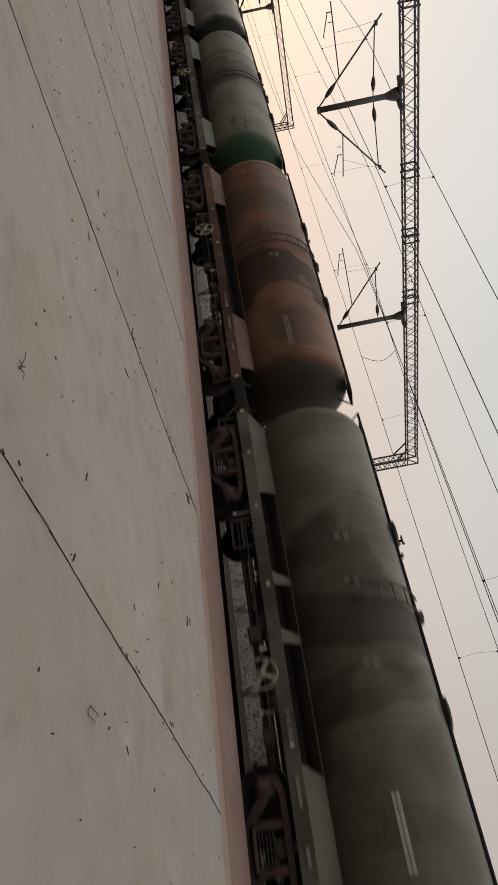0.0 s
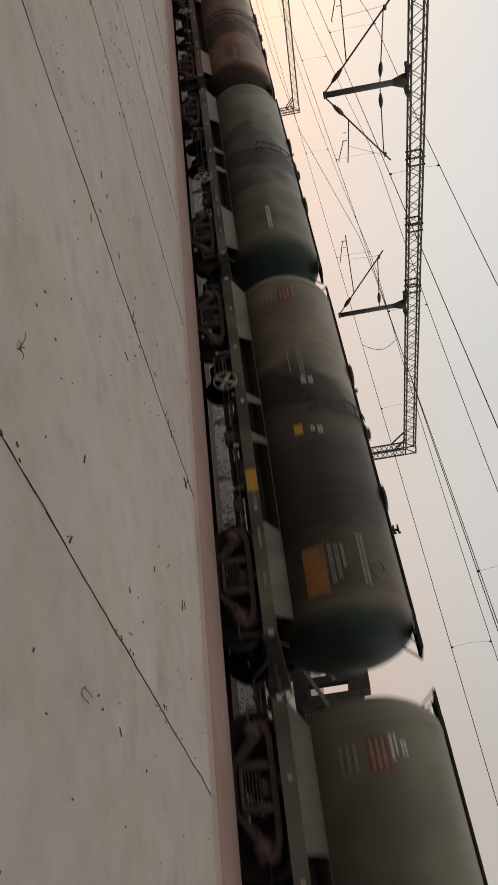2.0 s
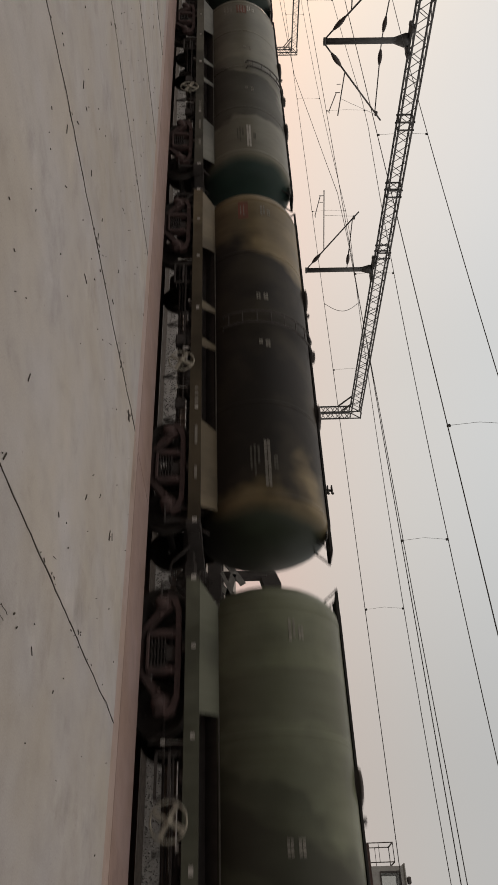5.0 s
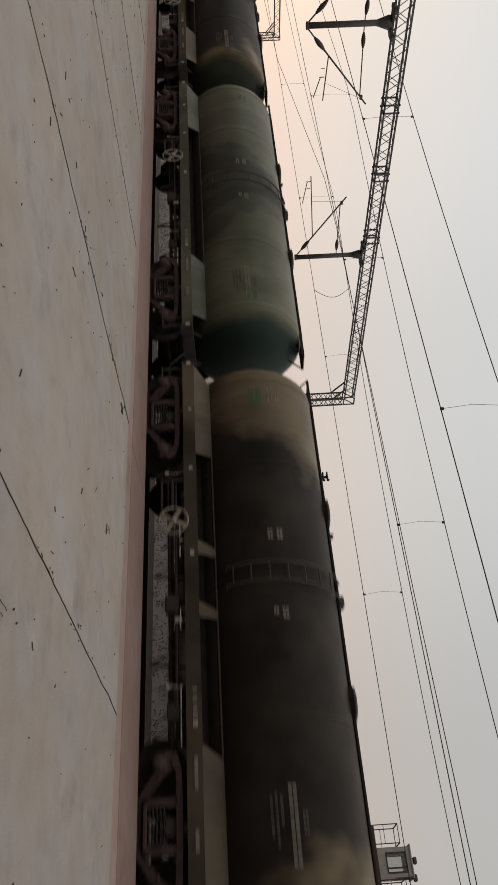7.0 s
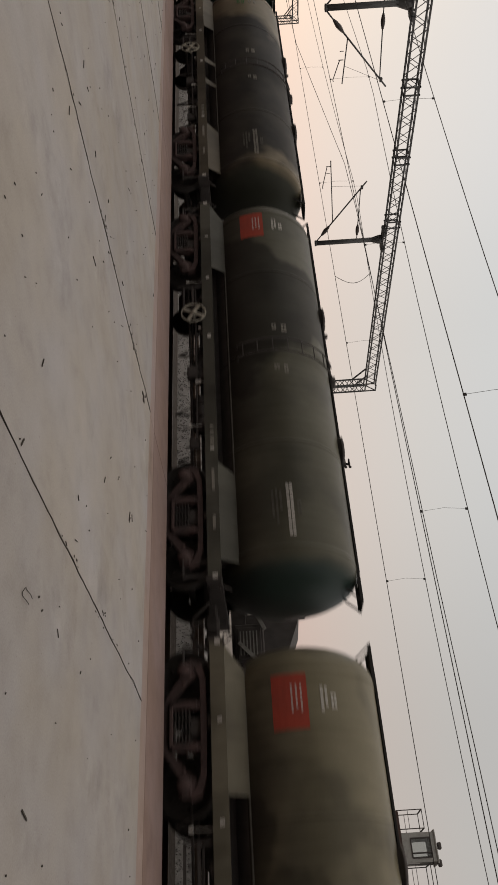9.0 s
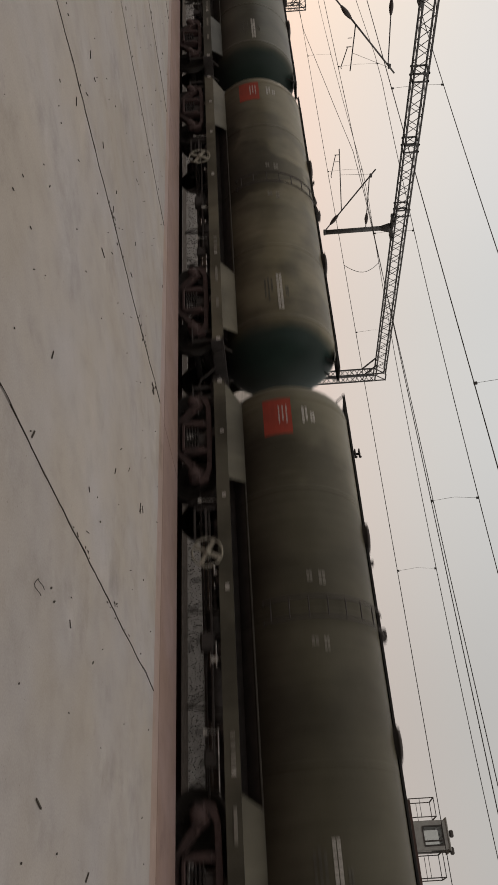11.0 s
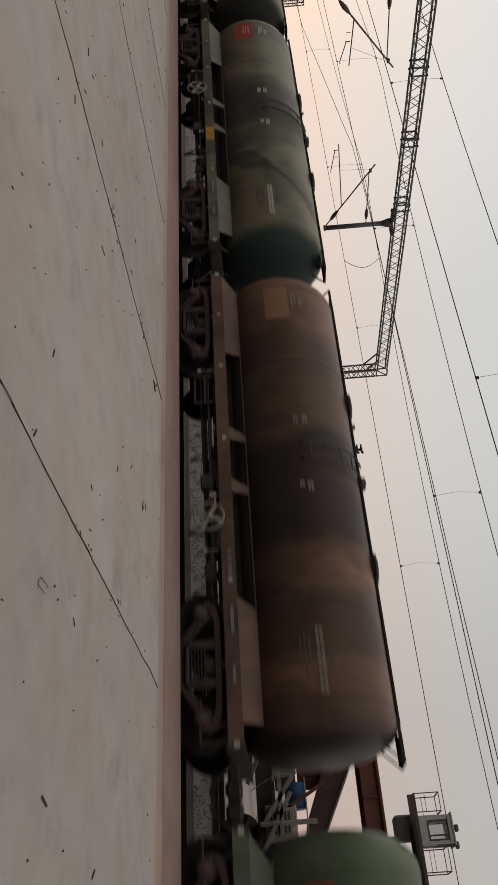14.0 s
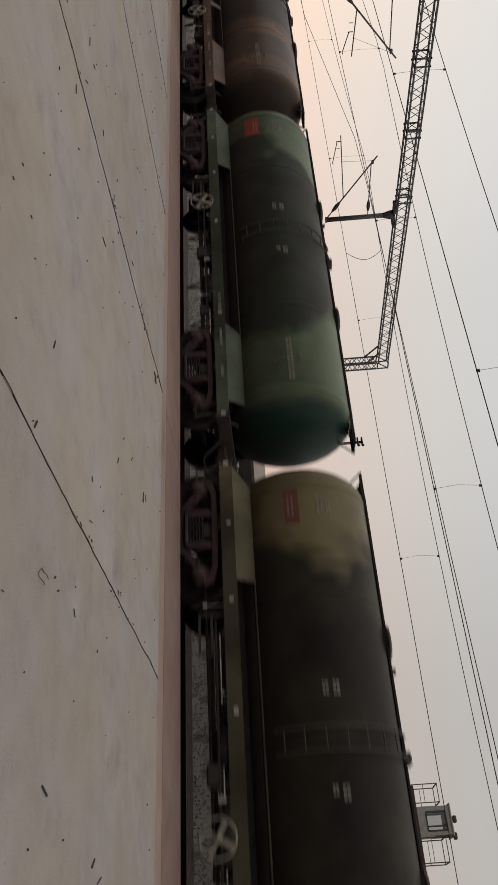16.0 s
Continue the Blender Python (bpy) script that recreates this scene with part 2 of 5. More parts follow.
FAINT = worn("nearly_lost_white_paint", (0.13, 0.125, 0.105), (0.06, 0.055, 0.048), 0.85, 0, 5.0, 0.8)
DULLWHITE = worn("faded_white_paint", (0.29, 0.275, 0.24), (0.14, 0.13, 0.11), 0.85, 0, 5.0, 0.7)
YELLOW = worn("yellow_paint", (0.62, 0.36, 0.04), (0.25, 0.15, 0.04), 0.75, 0, 5.0, 0.5)
ORANGE = worn("orange_panel_paint", (0.31, 0.14, 0.04), (0.13, 0.065, 0.03), 0.8, 0, 4.0, 0.6)
RED = worn("red_panel_paint", (0.40, 0.055, 0.03), (0.17, 0.04, 0.028), 0.75, 0, 4.0, 0.45)
DULLRED = worn("faded_red_panel_paint", (0.21, 0.075, 0.052), (0.09, 0.055, 0.04), 0.85, 0, 3.0, 0.9)
CREAM = worn("dusty_cream_paint", (0.40, 0.38, 0.31), (0.16, 0.145, 0.12), 0.8, 0, 5.0, 0.5)
GREYIRON = worn("dusty_grey_iron", (0.30, 0.29, 0.27), (0.09, 0.08, 0.07), 0.8, 0.1, 4.0, 0.6)
OXIDE = worn("red_oxide_machine_paint", (0.16, 0.055, 0.038), (0.05, 0.024, 0.02), 0.75, 0, 2.5, 0.7)
MACHGREY = worn("grey_machine_paint", (0.30, 0.30, 0.29), (0.10, 0.09, 0.08), 0.7, 0, 2.0, 0.6)
BLUE = worn("blue_drum_paint", (0.04, 0.13, 0.32), (0.03, 0.05, 0.09), 0.6)
CABGREY = worn("grey_cabin_paint", (0.36, 0.355, 0.335), (0.20, 0.19, 0.17), 0.75)
RUSTDARK = worn("dark_rust_steel", (0.085, 0.050, 0.042), (0.035, 0.026, 0.023), 0.85, 0.1, 2.0, 0.7)
DUSTCREAM = worn("dusty_cream_cabinet_paint", (0.42, 0.38, 0.31), (0.16, 0.14, 0.115), 0.85, 0, 2.2, 0.8)
LILAC = worn("dusty_lilac_grey_steel", (0.27, 0.25, 0.26), (0.10, 0.09, 0.09), 0.85, 0.1, 3.0, 0.7)
LITTER = worn("dry_dark_litter", (0.05, 0.04, 0.03), (0.025, 0.02, 0.015), 0.9)
GLASS, _nt, _b = base_mat("window_glass", 0.05)
_b.inputs["Base Color"].default_value = (0.50, 0.53, 0.52, 1)
_b.inputs["Transmission Weight"].default_value = 0.9


# ---- mesh building ----
class Mesh:
    """Collects plain solids into one mesh."""

    def __init__(self):
        self.v, self.f, self.m, self.smooth = [], [], [], []

    def add(self, verts, faces, mat=0, smooth=False):
        o = len(self.v)
        self.v += [tuple(p) for p in verts]
        self.f += [tuple(i + o for i in f) for f in faces]
        self.m += [mat] * len(faces)
        self.smooth += [smooth] * len(faces)
        return self

    def box(self, c, s, turn=None, cut=0.0, mat=0):
        """A box at c of size s with its edges cut by cut; turn: a rotation matrix."""
        hx, hy, hz = (a / 2 for a in s)
        if cut > 0:
            cut = min(cut, hx * 0.8, hy * 0.8, hz * 0.8)
            vs = []
            for sx in (-1, 1):
                for sy in (-1, 1):
                    for sz in (-1, 1):
                        vs += [(sx * (hx - cut), sy * (hy - cut), sz * hz), (sx * (hx - cut), sy * hy, sz * (hz - cut)), (sx * hx, sy * (hy - cut), sz * (hz - cut))]
            i = lambda a, b, cc, k: ((a * 2 + b) * 2 + cc) * 3 + k
            fs = []
            for z in (0, 1):
                q = [i(0, 0, z, 0), i(1, 0, z, 0), i(1, 1, z, 0), i(0, 1, z, 0)]
                fs.append(q if z else q[::-1])
            for y in (0, 1):
                q = [i(0, y, 0, 1), i(1, y, 0, 1), i(1, y, 1, 1), i(0, y, 1, 1)]
                fs.append(q[::-1] if y else q)
            for x in (0, 1):
                q = [i(x, 0, 0, 2), i(x, 1, 0, 2), i(x, 1, 1, 2), i(x, 0, 1, 2)]
                fs.append(q if x else q[::-1])
            for a in (0, 1):
                for bb in (0, 1):
                    fs.append((i(0, a, bb, 0), i(1, a, bb, 0), i(1, a, bb, 1), i(0, a, bb, 1)))
                    fs.append((i(a, 0, bb, 0), i(a, 1, bb, 0), i(a, 1, bb, 2), i(a, 0, bb, 2)))
                    fs.append((i(a, bb, 0, 1), i(a, bb, 1, 1), i(a, bb, 1, 2), i(a, bb, 0, 2)))
                    for cc in (0, 1):
                        fs.append((i(a, bb, cc, 0), i(a, bb, cc, 1), i(a, bb, cc, 2)))
        else:
            vs = [(x * hx, y * hy, z * hz) for x in (-1, 1) for y in (-1, 1) for z in (-1, 1)]
            fs = [(0, 1, 3, 2), (4, 6, 7, 5), (0, 4, 5, 1), (2, 3, 7, 6), (0, 2, 6, 4), (1, 5, 7, 3)]
        c = Vector(c)
        vs = [(turn @ Vector(p) if turn else Vector(p)) + c for p in vs]
        return self.add(vs, fs, mat)

    def bar(self, p, q, w, h=None, mat=0, up=(0, 0, 1)):
        """A square bar from p to q."""
        p, q, h = Vector(p), Vector(q), h or w
        d = (q - p).normalized()
        side = d.cross(Vector(up))
        side = side.normalized() if side.length > 1e-4 else d.orthogonal().normalized()
        top = side.cross(d)
        vs = [e + side * (a * w / 2) + top * (b * h / 2) for e in (p, q) for a, b in ((-1, -1), (1, -1), (1, 1), (-1, 1))]
        return self.add(vs, [(3, 2, 1, 0), (4, 5, 6, 7), (0, 1, 5, 4), (1, 2, 6, 5), (2, 3, 7, 6), (3, 0, 4, 7)], mat)

    def tube(self, path, r, seg=8, mat=0, close=True):
        path = [Vector(p) for p in path]
        rings, ref = [], None
        for k, p in enumerate(path):
            d = (path[min(k + 1, len(path) - 1)] - path[max(k - 1, 0)]).normalized()
            if ref is None:
                ref = d.orthogonal().normalized()
            a = (ref - d * ref.dot(d)).normalized()
            ref, b = a, d.cross(a)
            rr = r[k] if isinstance(r, (list, tuple)) else r
            rings.append([p + (a * math.cos(2 * math.pi * j / seg) + b * math.sin(2 * math.pi * j / seg)) * rr for j in range(seg)])
        vs = [v for ring in rings for v in ring]
        fs = [(k * seg + j, k * seg + (j + 1) % seg, (k + 1) * seg + (j + 1) % seg, (k + 1) * seg + j) for k in range(len(path) - 1) for j in range(seg)]
        self.add(vs, fs, mat, seg > 6)
        if close:
            o = len(self.v) - len(vs)
            for f in (tuple(o + j for j in range(seg))[::-1], tuple(o + (len(path) - 1) * seg + j for j in range(seg))):
                self.f.append(f)
                self.m.append(mat)
                self.smooth.append(False)
        return self

    def lathe(self, profile, seg=32, axis="y", centre=(0, 0, 0), mat=0, smooth=True):
        """Turns (radius, along) pairs round an axis."""
        cx = Vector(centre)
        vs = []
        for r, a in profile:
            for j in range(seg):
                u, w = r * math.cos(2 * math.pi * j / seg), r * math.sin(2 * math.pi * j / seg)
                vs.append(cx + Vector({"y": (u, a, w), "z": (u, w, a), "x": (a, u, w)}[axis]))
        n = len(profile)
        fs = [(k * seg + j, k * seg + (j + 1) % seg, (k + 1) * seg + (j + 1) % seg, (k + 1) * seg + j) for k in range(n - 1) for j in range(seg)]
        return self.add(vs, fs, mat, smooth)

    def prism(self, outline, depth, place, mat=0):
        """A flat outline [(a, b)] made thick; place(a, b, c) gives the point."""
        n = len(outline)
        vs = [place(a, b, c) for c in (0, depth) for a, b in outline]
        fs = [tuple(range(n))[::-1], tuple(range(n, 2 * n))] + [(i, (i + 1) % n, n + (i + 1) % n, n + i) for i in range(n)]
        return self.add(vs, fs, mat)

    def data(self, name, mats):
        me = bpy.data.meshes.new(name)
        me.from_pydata(self.v, [], self.f)
        for mt in mats:
            me.materials.append(mt)
        me.polygons.foreach_set("material_index", self.m)
        me.polygons.foreach_set("use_smooth", self.smooth)
        bm = bmesh.new()
        bm.from_mesh(me)
        bmesh.ops.recalc_face_normals(bm, faces=bm.faces)
        bm.to_mesh(me)
        bm.free()
        return me


def thing(name, label, category, m=None, group="", kind=""):
    ob = new(name)
    ob.empty_display_size = 0.3
    if m is not None:
        ob.matrix_world = m
    return tagged(ob, label, category, group, kind)


def part(name, mesh, mats, parent=None, label="", at=None):
    mats = mats if isinstance(mats, (list, tuple)) else [mats]
    ob = new(name, mesh.data(name, mats) if isinstance(mesh, Mesh) else mesh)
    ob.parent = parent
    if at is not None:
        ob.matrix_basis = at
    return tagged(ob, label)


# ---- ground, platform, tracks ----
def build_ground():
    g = Mesh()
    edges = [-900, -300, -120, -60, -30] + [13 + 4 * i for i in range(12)] + [90, 160, 300, 900]
    along = [-900, -300, -120, -50, 0, 50, 120, 250, 500, 1500]
    vs = [(x, y, -0.62) for x in edges for y in along]
    k = len(along)
    g.add(vs, [(i * k + j, (i + 1) * k + j, (i + 1) * k + j + 1, i * k + j + 1) for i in range(len(edges) - 1) for j in range(k - 1)])
    tagged(part("ground", g, EARTH), "dusty brown earth of the railway yard", "ground", kind="structure")
    for i, (cx, up) in enumerate(((AXIS, 0), (FAR_AXIS, FAR_UP), (24.6, FAR_UP))):
        b = Mesh()
        prof = [((-1.65, -1.72, -2.2)[i], -0.62), ((-1.6, -1.12, -1.75)[i], RAIL + up - 0.16), (3.5 if i == 0 else 1.75, RAIL + up - 0.16 - (0.03 if i == 0 else 0)), (3.55 if i == 0 else 2.4, -0.62)]
        b.prism(prof, 420, lambda a, c, d, cx=cx: (cx + a, -120 + d, c))
        tagged(part("ballast_bed", b, OILBALLAST if i < 1 else STONE), "dark oily ballast under the rails" if i < 1 else "grey crushed-stone ballast under the rails", "ballast", "ballast beds", "structure")
        sl = Mesh()
        for j in range(430):
            sl.box((cx, -60 + j * 0.6, RAIL + up - 0.242), (2.6 if i == 0 else 2.2, 0.25, 0.2), cut=0.02)
        tagged(part("sleepers", sl, OILBALLAST if i < 1 else SLEEPER), "concrete sleepers in the ballast", "sleepers", "sleeper rows", "stuff")
        for sx in (-0.873, 0.873):
            r = Mesh()
            prof = [(-0.068, -0.17), (0.068, -0.17), (0.068, -0.155), (0.012, -0.14), (0.012, -0.045), (0.035, -0.035), (0.035, -0.004), (0.028, 0), (-0.028, 0), (-0.035, -0.004), (-0.035, -0.035), (-0.012, -0.045), (-0.012, -0.14), (-0.068, -0.155)]
            r.prism(prof, 420, lambda a, c, d, x=cx + sx, up=up: (x + a, -120 + d, RAIL + up + c))
            tagged(part("rail", r, RAILSTEEL), "rusty steel rail with a worn head", "rail", "rails", "structure")


def build_shoulder_stones():
    """Loose crushed stone on the near slope and crest of the further track's bed."""
    rng = random.Random(77)
    m = Mesh()
    foot, crest = (FAR_AXIS - 1.62, -0.50), (FAR_AXIS - 1.12, RAIL + FAR_UP - 0.16)
    for k in range(7500):
        y, u = -4 + 46 * rng.random() ** 1.4, rng.uniform(-0.05, 1.35)
        x = foot[0] + (crest[0] - foot[0]) * min(u, 1.0) + max(0.0, u - 1.0) * 0.9
        z = foot[1] + (crest[1] - foot[1]) * min(u, 1.0)
        r = rng.uniform(0.012, 0.028)
        turn = Matrix.Rotation(rng.uniform(0, 6.3), 3, Vector((rng.gauss(0, 1), rng.gauss(0, 1), rng.gauss(0, 1) + 0.01)))
        vs = [turn @ Vector(p) + Vector((x, y, z + r * 0.3)) for p in ((r * 1.3, 0, 0), (-r, r * 0.2, 0), (0, r * 1.1, r * 0.2), (0.2 * r, -r, 0), (0, 0.1 * r, r * 0.8), (0, 0, -r * 0.8))]
        m.add(vs, [(0, 2, 4), (2, 1, 4), (1, 3, 4), (3, 0, 4), (2, 0, 5), (1, 2, 5), (3, 1, 5), (0, 3, 5)])
    tagged(part("crushed_stone", m, STONE), "loose crushed grey stone on the track bed's shoulder", "stone", kind="stuff")


JOINTS = [-34.0, -29.3, -24.7, -20.0, -15.4, -10.7, -6.1, -1.4, 3.32, 8.27, 12.95, 17.1, 21.5] + [26.1 + 4.6 * i for i in range(25)]


def joint_y(y, x):
    """Where the joint that meets the edge band at y passes x: the joints run slightly askew."""
    return y + max(-0.03, min(0.08, 0.008 * (y - 3.4))) * (x - STRIP_IN)


STRIP_IN, STRIP_MID, EDGE = 10.45, 10.95, 12.80


def build_platform():
    base = Mesh()
    base.box((-8.6, 60, -0.38), (42.7, 420, 0.5))
    plat = tagged(part("platform", base, CONCRETE), "low concrete platform of large weathered slabs", "platform", kind="structure")
    for ya, yb in zip(JOINTS, JOINTS[1:]):
        sl = Mesh()
        g, x0 = 0.008, -12.0
        out = [(x0, joint_y(ya, x0) + g), (STRIP_IN, ya + g), (STRIP_IN, yb - g), (x0, joint_y(yb, x0) - g)]
        sl.prism(out, 0.13, lambda a, b, c: (a, b, c - 0.13))
        part("slab", sl, CONCRETE, plat, at=pose(0, 0, random.uniform(-0.003, 0.003)))
    e1 = Mesh()
    e1.box((0, 0, -0.065), (STRIP_MID - STRIP_IN - 0.004, 9.6, 0.126), cut=0.006)
    e2 = Mesh()
    e2.box((0, 0, -0.065), (EDGE - STRIP_MID - 0.004, 9.6, 0.13), cut=0.02)
    m1, m2 = e1.data("edge_band", [PINKEDGE]), e2.data("edge_slab", [REDEDGE])
    for j in range(-6, 26):
        y = 3.4 + j * 9.6
        part("edge_band", m1, None, plat, "faded pink band", at=pose((STRIP_IN + STRIP_MID) / 2, y, 0))
        part("edge_slab", m2, None, plat, "red oxide painted edge", at=pose((STRIP_MID + EDGE) / 2, y, 0.001))


build_ground()
build_shoulder_stones()
build_platform()


# ---- tank wagons ----
R_TANK, Z_TANK = 1.42, 2.52
HALF_SILL = 1.30


def skin(y, z, lift=0.0):
    """The point of the tank's near side at height z."""
    dz = z - Z_TANK
    a = math.acos(max(-1, min(1, dz / R_TANK)))
    return Vector((-(R_TANK + lift) * math.sin(a), y, Z_TANK + (R_TANK + lift) * math.cos(a)))


def decal(y0, y1, z0, z1, lift=0.006, n=5):
    """A painted patch that follows the tank's skin, between two heights."""
    m = Mesh()
    vs, fs = [], []
    for i in range(n + 1):
        z = z0 + (z1 - z0) * i / n
        vs += [skin(y0, z, lift), skin(y1, z, lift), skin(y1, z, -0.01), skin(y0, z, -0.01)]
    for i in range(n):
        o = i * 4
        fs += [(o, o + 1, o + 5, o + 4), (o + 1, o + 2, o + 6, o + 5), (o + 3, o, o + 4, o + 7)]
    fs += [(0, 1, 2, 3), (n * 4, n * 4 + 1, n * 4 + 2, n * 4 + 3)]
    return m.add(vs, fs)


def marks(spec):
    """Rows of unreadable painted characters as plain bars: (y start, z, length, height, count)."""
    m = Mesh()
    for y, z, ln, h, cnt in spec:
        w = ln / cnt
        for i in range(cnt):
            ya = y - i * w
            for za, zb in (((z, z + h * 0.44), (z + h * 0.56, z + h)) if h > 0.07 else ((z, z + h),)):
                d = decal(ya, ya - w * 0.66, za, zb, 0.007, 1)
                m.add(d.v, d.f)
    return m


REAR, LEAD = 5.14, 4.97      # ends of the straight barrel


def tank_shell():
    t = Mesh()

    def dome(depth, power, n=12):
        """(radius, depth) from the crown of a dished end to the barrel."""
        out = []
        for i in range(n + 1):
            a = math.pi / 2 * i / n
            out.append((max(0.001, R_TANK * math.sin(a) ** (2 / power)), depth * math.cos(a) ** (2 / power)))
        return out

    body = [(r, -REAR - d) for r, d in dome(0.60, 2.25)]
    body += [(R_TANK, -REAR + 0.02), (R_TANK + 0.008, -REAR + 0.03), (R_TANK + 0.008, -REAR + 0.08), (R_TANK, -REAR + 0.09), (R_TANK, -REAR + 0.12)]
    for y in (-2.6, 0.0, 2.6):
        body += [(R_TANK, y - 0.05), (R_TANK, y - 0.02), (R_TANK + 0.006, y - 0.012), (R_TANK + 0.006, y + 0.012), (R_TANK, y + 0.02), (R_TANK, y + 0.05)]
    body += [(R_TANK, LEAD - 0.14), (R_TANK, LEAD - 0.11), (R_TANK + 0.008, LEAD - 0.10), (R_TANK + 0.008, LEAD - 0.03), (R_TANK, LEAD - 0.02)]
    body += [(r, LEAD + d) for r, d in dome(0.68, 2.15)[::-1]]
    t.lathe(body, 64, "y", (0, 0, Z_TANK))
    # barrel faces below the tank rail get the black of the shaded, oily belly
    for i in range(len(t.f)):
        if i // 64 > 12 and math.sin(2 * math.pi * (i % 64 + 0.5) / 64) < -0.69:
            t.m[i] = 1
    return t


def side_frame_mesh():
    """Cast bogie side frame with two windows and a spring nest."""
    s = Mesh()
    P = lambda a, b, c: (c, a, b)
    d = 0.14
    half = lambda k, o: [(k * a, b) for a, b in o]
    for k in (-1, 1):
        s.prism(half(k, [(0.0, 0.79), (0.0, 0.90), (0.82, 0.88), (1.10, 0.80), (1.17, 0.62), (1.02, 0.60), (0.98, 0.70), (0.80, 0.78)]), d, P)      # top chord
        s.prism(half(k, [(0.0, 0.13), (0.38, 0.13), (0.86, 0.46), (0.98, 0.66), (0.86, 0.72), (0.74, 0.56), (0.40, 0.29), (0.0, 0.25)]), d, P)     # tension member
        s.prism(half(k, [(0.29, 0.24), (0.40, 0.24), (0.40, 0.80), (0.29, 0.80)]), d, P)                                                      # column
        s.box((d / 2 - 0.01, k * 0.96, 0.54), (0.18, 0.34, 0.26), cut=0.06)                                                                   # axle box
        s.lathe([(0.001, -0.10), (0.09, -0.10), (0.115, -0.06), (0.115, 0.0)], 14, "x", (-0.0, k * 0.94, 0.5))
        s.box((-0.02, k * 0.345, 0.52), (0.05, 0.12, 0.44), cut=0.02)
        for a, b in ((0.60, 0.83), (0.70, 0.50)):
            s.lathe([(0.001, -0.025), (0.03, -0.02), (0.035, 0.0)], 8, "x", (0.0, k * a, b))
    s.box((d / 2, 0, 0.29), (0.26, 0.66, 0.06), cut=0.01)
    return s


def spring_mesh():
    s = Mesh()
    for y in (-0.19, 0.0, 0.19):
        pts = [(0.07 * math.cos(a), y + 0.07 * math.sin(a), 0.33 + 0.30 * a / (2 * math.pi * 5)) for a in [2 * math.pi * 5 * i / 50 for i in range(51)]]
        s.tube(pts, 0.016, 5)
    return s


def wheelset_mesh():
    w = Mesh()
    w.tube([(-1.2, 0, 0), (1.2, 0, 0)], 0.075, 12)
    for sx in (-1, 1):
        prof = [(0.12, -0.09), (0.14, -0.03), (0.40, -0.02), (0.42, -0.065), (0.50, -0.065), (0.505, 0.03), (0.53, 0.05), (0.53, 0.075), (0.42, 0.075), (0.40, 0.03), (0.14, 0.05), (0.12, 0.09)]
        w.lathe([(r, -a * sx) for r, a in prof], 32, "x", (sx * 0.84, 0, 0))
        for j in range(6):   # cast bosses on the wheel plate
            a = j * math.pi / 3
            w.box((sx * 0.84, 0.27 * math.cos(a), 0.27 * math.sin(a)), (0.09, 0.05, 0.05), cut=0.01)
    return w


def hand_wheel_mesh():
    h = Mesh()
    n = 28
    ring = [(0, 0.29 * math.cos(2 * math.pi * i / n), 0.29 * math.sin(2 * math.pi * i / n)) for i in range(n + 1)]
    h.tube(ring, 0.018, 8)
    for a in (0.5, 0.5 + math.pi / 2, 0.5 + math.pi, 0.5 + 1.5 * math.pi):
        h.bar((0, 0, 0), (0, 0.29 * math.cos(a), 0.29 * math.sin(a)), 0.075, 0.03, up=(1, 0, 0))
    h.lathe([(0.001, -0.05), (0.055, -0.05), (0.06, 0.03), (0.03, 0.04), (0.03, 0.22)], 12, "x")
    return h


SADDLES = [(3.02, 5.52, 0.0, 0.46), (-5.22, -2.95, 0.0, 0.22)]


def plate(y0, y1, slope0, slope1):
    """Inclined side plate between sole bar and tank, thick, ends cut at a slope."""
    m = Mesh()
    a, b = Vector((-HALF_SILL + 0.02, 0, 1.22)), Vector((-1.06, 0, 1.56))
    out = [(y0, 0), (y1, 0), (y1 - slope1, 1), (y0 + slope0, 1)]
    nrm = Vector((0.34, 0, 0.24)).normalized() * 0.02
    f = lambda y, k, c: tuple((a.lerp(b, k) + nrm * c) + Vector((0, y, 0)))
    return m.prism(out, 1.0, lambda y, k, c: f(y, k, c))


def ladder_mesh(low):
    """Curved ladder over the near side of the barrel, from the angle low (0 at the top) upwards."""
    ld = Mesh()
    r = R_TANK + 0.09
    at = lambda a, y: (-r * math.sin(a), y, Z_TANK + r * math.cos(a))
    n = round((low - 0.2) / 0.095)
    for y in (-0.14, 0.24):
        ld.tube([(-R_TANK * math.sin(low + 0.04), y, Z_TANK + R_TANK * math.cos(low + 0.04))] + [at(low - 0.095 * i, y) for i in range(n + 1)], 0.02, 6)
    a = low - 0.1
    while a > 0.3:
        ld.tube([at(a, -0.14), at(a, 0.24)], 0.013, 6)
        a -= 0.235
    return ld


